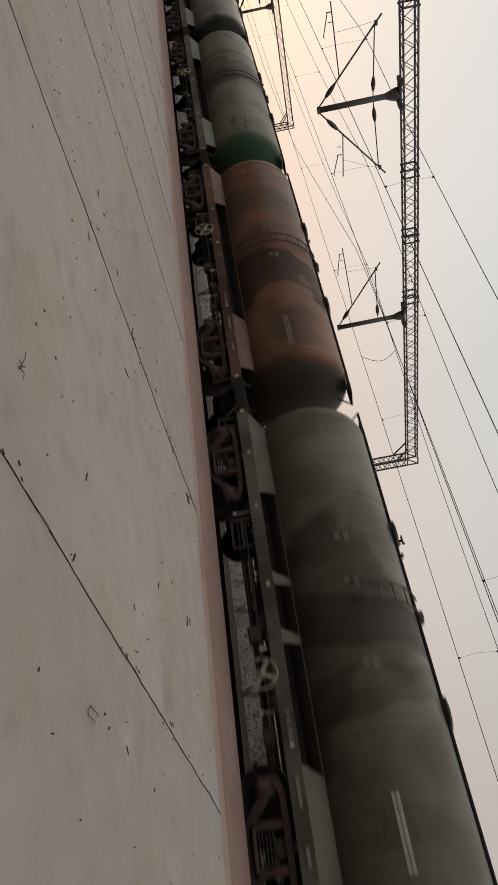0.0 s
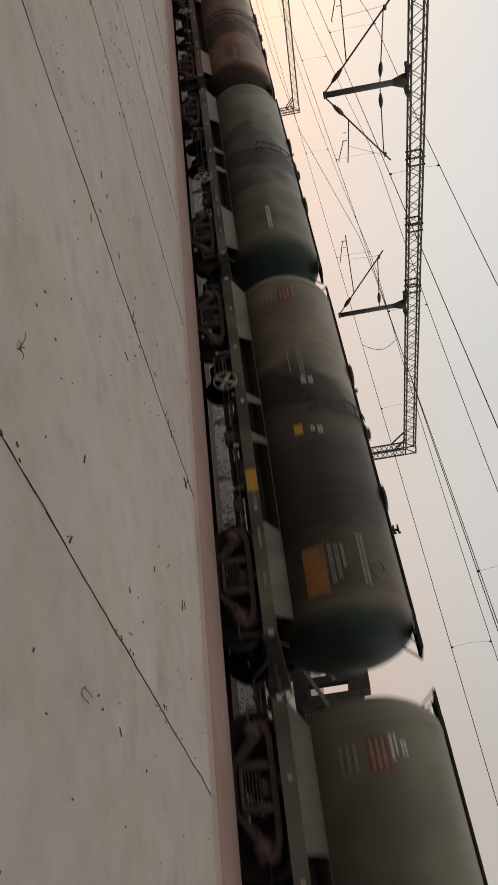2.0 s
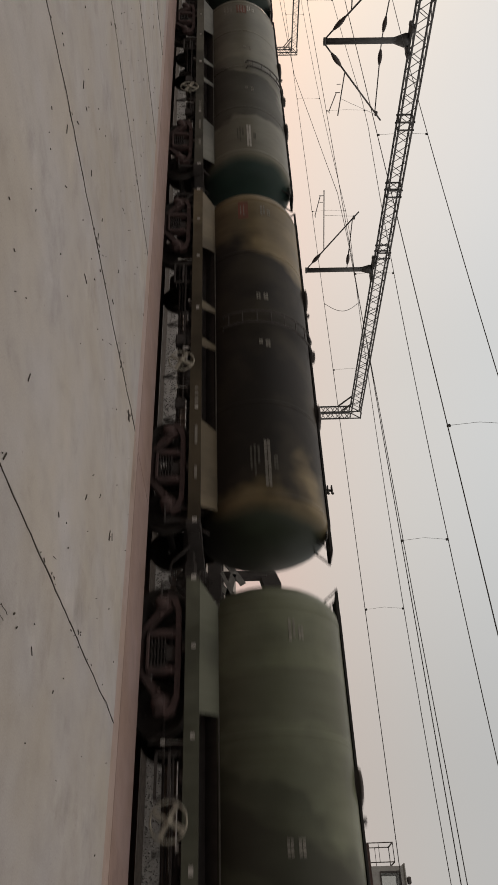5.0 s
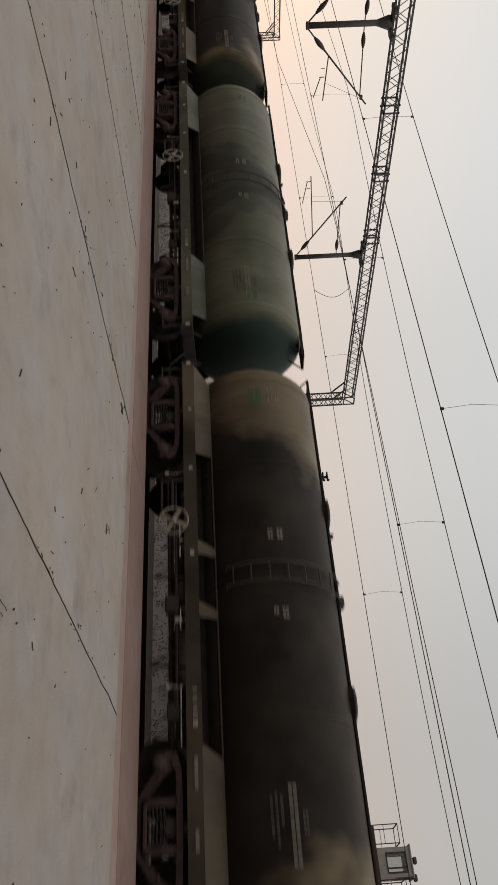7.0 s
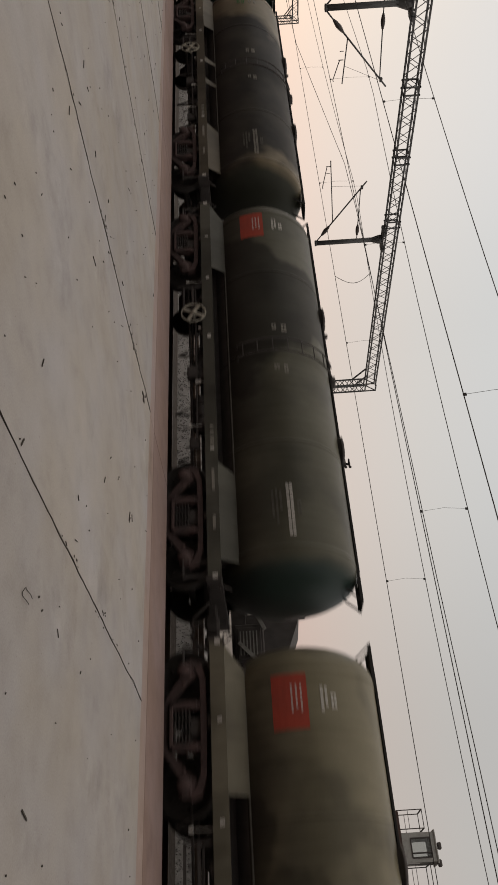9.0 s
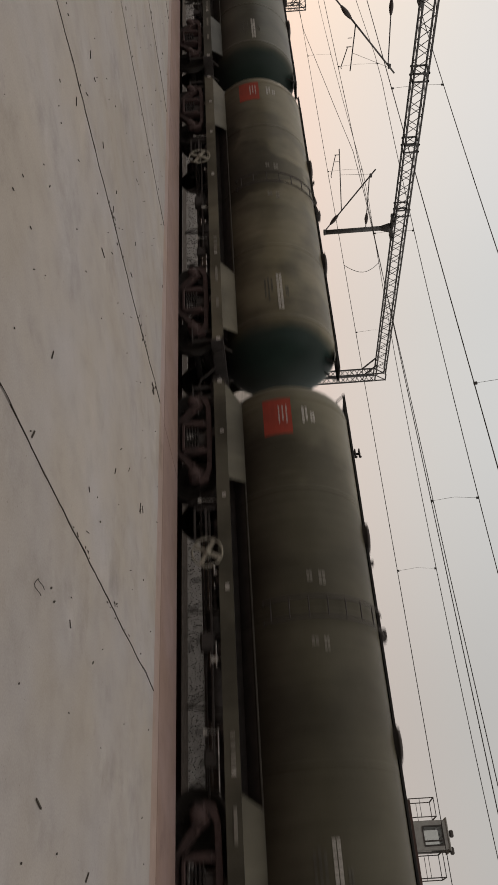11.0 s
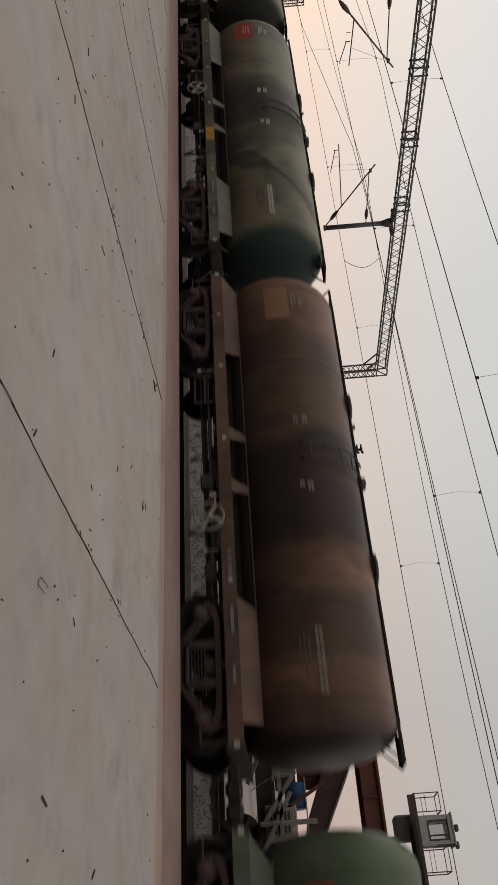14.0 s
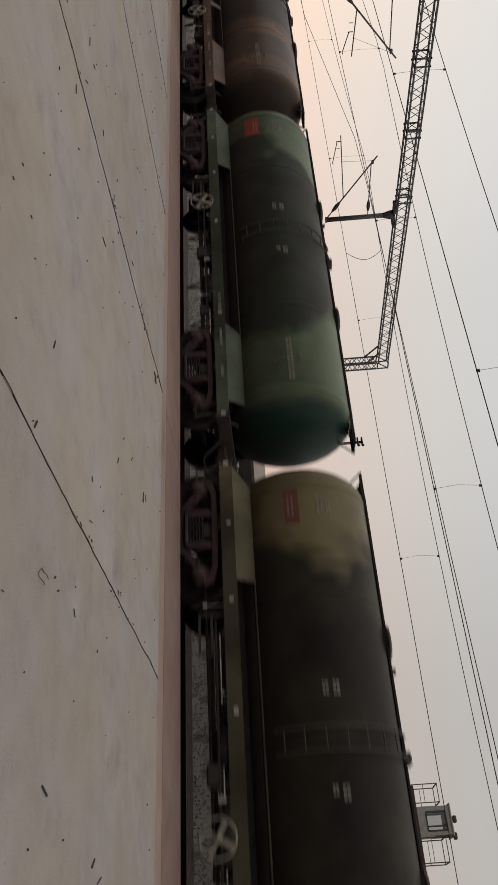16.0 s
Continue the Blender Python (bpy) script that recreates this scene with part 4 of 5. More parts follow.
def build_train():
    proto = build_wagon()
    half_ladder = ladder_mesh(1.42).data("ladder", [BLACKIRON])
    made = {}
    for i, (k, (col, end, (oil, y0, reach), blot, style, label)) in enumerate(sorted(FLEET.items(), reverse=True)):
        wg = proto if i == len(FLEET) - 1 else copy_thing(proto, pose(AXIS, 7.70 + PITCH * k, RAIL))
        wg.matrix_basis = pose(AXIS, 7.70 + PITCH * k, RAIL)
        tagged(wg, label)
        body = tank_mat("tank_paint", col, oil, y0, reach, i + 1, blot, bands=BANDS.get(k, ()), darkening=LOWER_DARK.get(k, 0.7), end=end)
        frame_paint = tank_mat("frame_paint", tuple(c * 0.9 + 0.055 for c in col), oil * 0.5, y0, reach, i + 31, 0.6, darkening=0.25)
        plate_paint = tank_mat("plate_paint", tuple(c * 0.9 + 0.038 for c in col), oil * 0.25, y0, reach, i + 61, 0.45, darkening=0.1)
        frame_paint.node_tree.nodes["Principled BSDF"].inputs["Specular IOR Level"].default_value = 0.14
        for o in list(wg.children):
            kind = o.name.split(".")[0]
            if kind == "saddle_post" and k not in POSTED:
                bpy.data.objects.remove(o)
                continue
            if kind == "tank":
                for q in o.children:
                    if q.name.startswith("ladder") and k in SHORT_LADDER:
                        q.data = half_ladder
                o.data = o.data.copy()
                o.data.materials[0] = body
                tank = o
            elif kind in ("sole_bar", "saddle_plate", "saddle_post"):
                o.data = o.data.copy()
                o.data.materials[0] = frame_paint if kind == "sole_bar" else plate_paint
            elif kind == "hand_brake_wheel" and k in TURNED:
                o.matrix_basis = pose(-1.42, -1.30, 0.77)
        signs(wg, tank, style)
        made[k] = wg
    return made


TRAIN = build_train()


# ---- overhead line ----
PORTAL_Y = 25.7


def lattice(m, a, b, w, h, pitch, chord=0.06, lace=0.028, up=(0, 0, 1)):
    """A four-chord lattice girder from a to b."""
    a, b = Vector(a), Vector(b)
    d = (b - a).normalized()
    side = d.cross(Vector(up)).normalized()
    top = side.cross(d)
    cor = lambda p, i, j: p + side * (i * w / 2) + top * (j * h / 2)
    for i in (-1, 1):
        for j in (-1, 1):
            m.bar(cor(a, i, j), cor(b, i, j), chord, chord, up=tuple(top))
    n = max(2, round((b - a).length / pitch))
    for k in range(n):
        p, q = a.lerp(b, k / n), a.lerp(b, (k + 1) / n)
        mid = p.lerp(q, 0.5)
        for i in (-1, 1):
            m.bar(cor(p, i, -1), cor(mid, i, 1), lace)
            m.bar(cor(mid, i, 1), cor(q, i, -1), lace)
            m.bar(cor(p, -1, i), cor(mid, 1, i), lace)
            m.bar(cor(mid, 1, i), cor(q, -1, i), lace)
    return m


def insulator(m, p, q, r=0.075):
    """Ribbed insulator between p and q."""
    p, q = Vector(p), Vector(q)
    n = 9
    pts, rs = [], []
    for i in range(n):
        swell = 0.45 + 0.55 * math.sin(math.pi * (i + 0.5) / n)
        for f, rr in ((0.1, 0.86), (0.5, 1.0), (0.9, 0.86)):
            pts.append(p.lerp(q, (i + f) / n))
            rs.append(r * rr * swell)
    return m.tube(pts, rs, 10)


def cantilever(portal, x, y, way, drop, tip_out, tip_up, reg_out, reg_up, hook, end_out, end_up):
    """Bracket arm on a drop post at x; way: -1 or +1 across the tracks. Outs and ups are from the post's foot."""
    at = lambda o, u: Vector((x + way * o, y, drop + u))
    foot, tip = at(0.12, 0.06), at(tip_out, tip_up)
    br = Mesh()
    br.tube([foot.lerp(tip, 0.27), tip + (tip - foot) * 0.08], 0.03, 8)
    br.tube([foot, foot.lerp(tip, 0.13)], 0.026, 8)
    part_arm = part("bracket_tube", br, GALV, portal)
    stay0, stay1 = at(0.10, min(1.90, tip_up - 0.05)), tip - Vector((way * 0.10, 0, 0.08))
    sy = Mesh()
    sy.tube([stay0.lerp(stay1, 0.28), stay1], 0.02, 6)
    sy.tube([stay0, stay0.lerp(stay1, 0.10)], 0.018, 6)
    sy.box(tip - Vector((way * 0.06, 0, 0.03)), (0.16, 0.10, 0.10), cut=0.02)
    part("stay_tube", sy, GALV, portal)
    # registration tube with its hook and the steady arm that holds the contact wire
    reg0, reg1, hk = foot.lerp(tip, 0.36), at(reg_out, reg_up), at(hook, reg_up)
    rg = Mesh()
    rg.tube([reg0, reg1], 0.02, 6)
    rg.tube([hk, hk - Vector((0, 0, 0.17))], 0.016, 6)
    rg.tube([hk - Vector((way * 0.3, 0, 0)), hk - Vector((way * 0.3, 0, 0.14))], 0.012, 6)
    rg.tube([hk - Vector((0, 0, 0.13)), at(hook + (end_out - hook) * 0.92, end_up - 0.02), at(end_out, end_up)], 0.016, 6)
    rg.tube([reg0.lerp(reg1, 0.6), reg0.lerp(reg1, 0.6).lerp(tip, 0.92)], 0.006, 5)
    part("registration_arm", rg, GALV, portal)
    for p, q, r in ((foot.lerp(tip, 0.11), foot.lerp(tip, 0.28), 0.09), (stay0.lerp(stay1, 0.08), stay0.lerp(stay1, 0.29), 0.08)):
        ins = Mesh()
        insulator(ins, p, q, r)
        part("insulator", ins, PORCELAIN, portal, "brown ribbed insulator")


def build_portal(y, x0, x1, low, top, drops):
    """Lattice portal over the tracks: beam between low and top, two legs, drop posts with bracket arms."""
    p = thing("catenary_portal", "grey steel lattice portal carrying the overhead wires", "portal", group="catenary portals")
    mid, h = (low + top) / 2, top - low - 0.06
    beam = Mesh()
    lattice(beam, (x0, y, mid), (x1 - 0.45, y, mid), 0.45, h, 0.72, 0.06, 0.02)
    part("beam", beam, GALV, p)
    for x in (20.8, 17.8, 15.0, 9.2, 6.2):
        for sx in (-0.15, 0.15):
            cl = Mesh()
            for j in (-1, 1):
                cl.box((x + sx, y + j * 0.26, mid), (0.06, 0.03, h + 0.12))
                cl.box((x + sx, y, mid + j * (h / 2 + 0.03)), (0.06, 0.55, 0.035))
            part("splice_clamp", cl, GALV, p)
    for lx in (x0, x1 - 0.25):
        leg = Mesh()
        lattice(leg, (lx, y, -0.6), (lx, y, low - 0.05), 0.45, 0.45, 0.5, up=(1, 0, 0))
        for i in (-1, 1):
            leg.bar((lx - 0.22, y + i * 0.23, low - 0.65), (lx - 1.0 if lx > x0 else lx + 1.0, y + i * 0.23, low), 0.06)
            leg.bar((lx - 0.22, y + i * 0.23, low), (lx + 0.22, y + i * 0.23, top), 0.04)
            leg.bar((lx + 0.22, y + i * 0.23, low), (lx + 0.22, y + i * 0.23, top), 0.06)
            leg.bar((lx - 0.22, y + i * 0.23, top), (lx + 0.25, y + i * 0.23, top), 0.06)
            leg.bar((lx - 0.22, y + i * 0.23, low), (lx + 0.25, y + i * 0.23, low), 0.06)
        part("leg", leg, GALV, p)
    for dx, bottom, arms in drops:
        dp = Mesh()
        dp.tube([(dx, y, bottom), (dx, y, low - 0.15)], 0.10, 14)
        dp.tube([(dx, y, bottom - 0.02), (dx, y, bottom + 0.05)], 0.125, 14)
        dp.lathe([(0.10, -0.50), (0.24, -0.12), (0.24, 0.0), (0.10, 0.0)], 4, "z", (dx, y, low - 0.10))
        dp.box((dx, y, low - 0.06), (1.05, 0.34, 0.08), cut=0.015)
        for s in (-0.42, 0.42):
            dp.box((dx + s, y, low - 0.02), (0.16, 0.6, 0.14), cut=0.02)
        d = part("drop_post", dp, GALV, p)
        for way in arms:
            cantilever(p, dx, y, way[0], bottom, *way[1:])
    return p


ARM_L = (-1, 2.46, 2.12, 3.30, 0.70, 3.0, 2.26, 0.42)
ARM_R = (1, 2.60, 2.08, 2.60, 0.69, 1.75, 2.50, 0.38)
ARM_F = (-1, 2.72, 1.80, 3.95, 0.47, 3.7, 2.70, 0.22)
LOW, TOP = EYE + 6.17, EYE + 6.72
build_portal(PORTAL_Y, 3.2, 31.6, LOW, TOP, [(12.1, EYE + 3.30, (ARM_L, ARM_R)), (21.7, EYE + 3.27, (ARM_F,))])
build_portal(65.0, 3.2, 31.6, LOW - 0.55, TOP - 0.6, [(12.1, EYE + 2.9, (ARM_L, ARM_R)), (21.7, EYE + 2.9, (ARM_F,))])
build_portal(118.0, 3.2, 31.6, LOW - 0.55, TOP - 0.6, [(12.1, EYE + 2.9, (ARM_L, ARM_R)), (21.7, EYE + 2.9, (ARM_F,))])


def build_catenary(x, contact, messenger, phase, label):
    """A contact wire, the messenger that sags between supports, and droppers."""
    w = thing("overhead_line", label, "overhead wire", group="overhead lines")
    sup = [-46.0, -10.3, PORTAL_Y, 65.0, 118.0, 170.0]

    def mz(y):
        for a, b in zip(sup, sup[1:]):
            if a <= y <= b:
                u = (y - a) / (b - a)
                return messenger - 0.37 * 4 * u * (1 - u) * ((b - a) / 36.0) ** 2
        return messenger
    c = Mesh()
    c.tube([(x, y, contact) for y in (-35, 25.7, 65, 118, 170)], 0.0098, 5)
    part("contact_wire", c, COPPER, w)
    m = Mesh()
    m.tube([(x, -35 + 205 * i / 120, mz(-35 + 205 * i / 120)) for i in range(121)], 0.0098, 5)
    part("messenger_wire", m, COPPER, w)
    y = -30 + phase
    while y < 120:
        d = Mesh()
        z1 = mz(y)
        d.tube([(x, y, contact), (x, y + 0.06, (contact + z1) / 2), (x, y, z1)], 0.0035, 4)
        d.box((x, y, contact + 0.02), (0.025, 0.05, 0.06)).box((x, y, z1 - 0.02), (0.025, 0.05, 0.06))
        part("dropper", d, COPPER, w)
        y += 8.8
    return w


build_catenary(10.05, EYE + 3.58, EYE + 5.05, 2.7, "copper contact wire and messenger over the platform side")
build_catenary(14.65, EYE + 3.60, EYE + 5.00, 3.15, "copper contact wire and messenger above the train")
w3 = build_catenary(19.3, EYE + 3.44, EYE + 4.86, 3.7, "copper contact wire and messenger over the further track")
j = Mesh()
j.tube([(19.3, 21.0, EYE + 3.44)] + [(19.3, 21.0 - 0.42 * math.sin(math.pi * i / 10), EYE + 3.44 + 1.25 * i / 10) for i in range(1, 10)] + [(19.3, 21.0, EYE + 4.69)], 0.01, 5)
part("jumper", j, COPPER, w3)
fd = Mesh()
fd.tube([(19.5, y, EYE + z) for y, z in ((-46, 5.1), (-10, 5.0), (4, 4.92), (9, 4.86), (16, 4.83), (25, 4.75), (28, 4.66), (30, 4.42), (38, 3.5), (48, 3.2), (65, 3.1))], 0.012, 5)
tagged(part("anchor_wire", fd, COPPER), "dark anchor wire rising beside the overhead lines", "overhead wire")


# ---- beyond the train: track machine and far yard crane ----
def build_track_machine():
    m = thing("track_machine", "red oxide track machine with grey engine housings", "track machine")
    cx, z0 = FAR_AXIS, RAIL + FAR_UP
    ch = Mesh()
    ch.box((cx, 6.0, z0 + 1.05), (0.9, 16.0, 0.28), cut=0.03)
    for y in (-1.6, 1.4, 4.4, 7.4, 10.4, 13.4):
        ch.box((cx, y, z0 + 1.05), (2.6, 0.2, 0.24), cut=0.02)
    for sx in (-1.32, 1.32):
        ch.box((cx + sx, 6.0, z0 + 1.05), (0.06, 16.1, 0.36), cut=0.01)
    part("chassis", ch, BLACKIRON, m)
    for y in (0.5, 2.5, 9.5, 11.5):
        wsx = Mesh()
        wsx.tube([(cx - 1.0, y, z0 + 0.46), (cx + 1.0, y, z0 + 0.46)], 0.08, 10)
        for sx in (-0.87, 0.87):
            wsx.lathe([(0.1, -0.07), (0.46, -0.06), (0.46, 0.06), (0.1, 0.07)], 28, "x", (cx + sx, y, z0 + 0.46))
        part("wheelset", wsx, WHEELSTEEL, m)
    cx = 19.2
    box = Mesh()
    box.box((cx, 5.40, EYE + 0.78), (2.0, 1.05, 1.12), cut=0.03)
    for dz in (-0.5, 0.5):
        box.box((cx - 1.0, 5.40, EYE + 0.78 + dz), (0.06, 1.1, 0.07), cut=0.01)
    for dy in (-0.5, 0.0, 0.5):
        box.box((cx - 1.0, 5.40 + dy, EYE + 0.78), (0.05, 0.06, 1.1), cut=0.01)
    part("engine_housing", box, OXIDE, m, "scuffed red oxide housing")
    st = Mesh()
    st.box((cx - 1.045, 5.4, EYE + 0.72), (0.012, 1.15, 0.03))
    part("pale_stripe", st, WHITE, m)
    gd = Mesh()
    gd.box((cx, 4.2, EYE + 1.96), (1.4, 4.2, 0.06), cut=0.01)
    gd.box((cx - 0.6, 4.2, EYE + 1.76), (0.06, 4.2, 0.40), cut=0.01)
    gd.box((cx + 0.6, 4.2, EYE + 1.76), (0.06, 4.2, 0.40), cut=0.01)
    for y in (2.3, 3.1, 3.9, 4.7, 5.5, 6.2):
        gd.box((cx - 0.645, y, EYE + 1.76), (0.03, 0.05, 0.34))
    gd.box((cx - 0.65, 4.2, EYE + 1.975), (0.05, 4.2, 0.03))
    part("girder", gd, OXIDE, m, "rusty red girder")
    pn = Mesh()
    pn.box((cx - 0.70, 4.02, EYE + 0.58), (0.12, 1.40, 0.86), cut=0.02)
    for z in (0.20, 0.96):
        pn.box((cx - 0.775, 4.02, EYE + z), (0.03, 1.38, 0.04))
    for y in (3.62, 4.20):
        pn.box((cx - 0.775, y, EYE + 0.58), (0.03, 0.05, 0.74))
    pn.box((cx - 0.80, 4.02, EYE - 0.12), (0.08, 1.40, 0.46), cut=0.02)
    part("side_panel", pn, OXIDE, m, "rust-streaked red side panel")
    for y0, y1, za, zb in ((4.12, 5.30, -0.50, 0.13), (3.56, 4.10, -0.46, 0.10)):
        cc = Mesh()
        cc.box((cx - 0.80, (y0 + y1) / 2, EYE + (za + zb) / 2), (0.5, y1 - y0 - 0.02, zb - za), cut=0.03)
        cc.box((cx - 1.055, (y0 + y1) / 2, EYE + (za + zb) / 2), (0.02, (y1 - y0) * 0.84, (zb - za) * 0.8), cut=0.008)
        cab = part("cabinet", cc, DUSTCREAM, m, "dusty cream equipment cabinet")
        lk = Mesh()
        lk.box((cx - 1.075, y0 + 0.12, EYE + (za + zb) / 2), (0.03, 0.03, 0.12), cut=0.006)
        part("latch", lk, BLACKIRON, cab)
        sp = Mesh()      # flaked paint
        rng = random.Random(int(y0 * 100))
        for k in range(34):
            sp.box((cx - 1.067, y0 + 0.16 + abs(rng.gauss(0.0, 0.14)), EYE + za + 0.30 + rng.gauss(0, 0.10)), (0.004, rng.uniform(0.01, 0.05), rng.uniform(0.01, 0.03)))
        tagged(part("paint_flakes", sp, BLACKIRON, cab), kind="stuff")
    for y in (6.15,):
        po = Mesh()
        po.box((cx - 0.6, y, EYE + 0.72), (0.20, 0.20, 1.9), cut=0.02)
        part("post", po, OXIDE, m)
    jb = Mesh()
    jb.prism([(4.95, 1.20), (4.95, 1.56), (4.6, 1.68), (3.55, 1.24), (2.05, 0.48), (2.05, 0.18), (2.6, 0.28), (3.75, 0.76), (4.6, 1.02)], 0.36, lambda a, b, c: (cx - 1.05 + c, a, EYE + b))
    boom = part("loading_boom", jb, RUSTDARK, m, "dark brown box-section boom")
    for p, q in (((4.6, 1.70), (3.55, 1.26)), ((3.55, 1.26), (2.05, 0.50))):
        fl = Mesh()
        fl.bar((cx - 0.87, p[0], EYE + p[1]), (cx - 0.87, q[0], EYE + q[1]), 0.44, 0.03)
        part("flange", fl, LILAC, boom, "dusty grey flange")
    for p, q, wd, mt in (((5.4, -0.02), (3.45, -0.94), 0.17, LILAC), ((3.38, 0.74), (2.70, -0.48), 0.12, OXIDE), ((4.24, 0.88), (3.30, -0.88), 0.03, DUSTCREAM), ((3.5, 0.30), (2.2, 0.30), 0.05, DUSTCREAM)):
        dg = Mesh()
        dg.bar((cx - 1.14, p[0], EYE + p[1]), (cx - 1.14, q[0], EYE + q[1]), wd * 0.5, wd, up=(1, 0, 0))
        part("strut", dg, mt, m)
    cw = Mesh()
    cw.prism([(6.1, -0.45), (7.75, -0.45), (7.75, 0.92), (7.6, 0.92), (6.1, 0.34)], 1.5, lambda a, b, c: (cx - 0.9 + c, a, EYE + b))
    part("counterweight", cw, BLACKIRON, m, "black counterweight block")
    bm2 = Mesh()
    bm2.prism([(7.8, 0.55), (7.8, 1.10), (9.3, 1.16), (10.9, 0.55), (10.9, 0.25), (9.2, 0.72)], 0.5, lambda a, b, c: (cx - 0.8 + c, a, EYE + b))
    part("boom", bm2, BLACKIRON, m, "black jib arm")
    for y, za, zb in ((8.15, -0.7, 1.0), (8.75, -0.7, 1.1), (9.6, -0.7, 0.8)):
        po = Mesh()
        po.box((cx - 0.7, y, EYE + (za + zb) / 2), (0.24, 0.22, zb - za), cut=0.03)
        part("jib_post", po, BLACKIRON, m)
    pn = Mesh()
    pn.box((cx - 0.5, 8.45, EYE + 0.32), (0.06, 0.42, 0.5), cut=0.02)
    part("pale_panel", pn, MACHGREY, m, "pale grey panel")
    for p, q in (((cx - 1.0, 9.3, EYE - 0.55), (cx - 1.0, 8.2, EYE + 0.35)), ((cx - 1.0, 10.2, EYE - 0.5), (cx - 1.0, 9.2, EYE + 0.15)), ((cx - 1.0, 8.2, EYE - 0.4), (cx - 1.0, 9.5, EYE - 0.1))):
        dgp = Mesh()
        dgp.bar(p, q, 0.05, 0.16)
        part("brace", dgp, GREYIRON, m, "pale grey brace")
    mo = Mesh()
    mo.lathe([(0.001, -0.30), (0.18, -0.30), (0.24, -0.24), (0.24, 0.22), (0.15, 0.30), (0.001, 0.31)], 20, "y", (cx - 0.9, 5.05, EYE + 1.60))
    motor = part("winch_motor", mo, RUSTDARK, m, "dusty brown winch motor")
    for i in range(8):
        a = i * math.pi / 4
        rib = Mesh()
        rib.box((cx - 0.9 + 0.25 * math.cos(a), 5.05, EYE + 1.60 + 0.25 * math.sin(a)), (0.03, 0.4, 0.03))
        part("cooling_rib", rib, GREYIRON, motor)
    ho = Mesh()
    ho.lathe([(0.001, -0.15), (0.12, -0.15), (0.14, 0.1), (0.07, 0.16), (0.001, 0.16)], 14, "x", (cx - 1.0, 4.62, EYE + 1.80))
    part("head_lamp", ho, BLACKIRON, m)
    for y0, y1, za, zb in ((6.4, 7.4, -0.70, 0.02), (2.26, 2.98, -0.60, 0.08), (1.3, 2.1, -0.72, -0.02)):
        cb = Mesh()
        cb.box((cx - 0.75, (y0 + y1) / 2, EYE + (za + zb) / 2), (0.9, y1 - y0, zb - za), cut=0.03)
        cb.box((cx - 1.215, (y0 + y1) / 2, EYE + (za + zb) / 2), (0.03, (y1 - y0) * 0.8, (zb - za) * 0.8), cut=0.01)
        c = part("cabinet", cb, BLACKIRON if y0 > 4 else DUSTCREAM, m, "black equipment cabinet" if y0 > 4 else "dusty cream equipment cabinet")
        lv = Mesh()
        for i in range(6):
            lv.box((cx - 1.24, (y0 + y1) / 2, EYE + za + (zb - za) * (0.2 + 0.11 * i)), (0.02, (y1 - y0) * 0.6, 0.03))
        tagged(part("louvre_grille", lv, GREYIRON if y0 > 4 else BLACKIRON, c), kind="stuff")
    for p, q in (((cx - 1.3, 3.6, EYE + 0.10), (cx - 1.3, 2.6, EYE - 0.62)), ((cx - 1.3, 3.2, EYE - 0.02), (cx - 1.3, 2.0, EYE - 0.70)), ((cx - 1.3, 6.9, EYE - 0.6), (cx - 1.3, 6.0, EYE + 0.25)), ((cx - 1.3, 8.6, EYE - 0.6), (cx - 1.3, 7.2, EYE + 0.05)), ((cx - 1.3, 9.4, EYE - 0.4), (cx - 1.3, 7.9, EYE + 0.25)),
                 ((cx - 1.3, 2.6, EYE - 0.7), (cx - 1.3, 2.6, EYE + 0.5)), ((cx - 1.3, 4.4, EYE - 0.25), (cx - 1.3, 2.3, EYE - 0.25))):
        rl = Mesh()
        rl.bar(p, q, 0.05, 0.09)
        part("brace", rl, GREYIRON, m, "pale grey brace")
    dr = Mesh()
    dr.lathe([(0.001, -0.26), (0.23, -0.26), (0.24, -0.23), (0.23, -0.02), (0.245, 0.0), (0.23, 0.02), (0.24, 0.23), (0.23, 0.26), (0.001, 0.26)], 22, "y", (cx - 0.72, 3.20, EYE + 0.08))
    part("blue_drum", dr, BLUE, m, "blue steel drum")


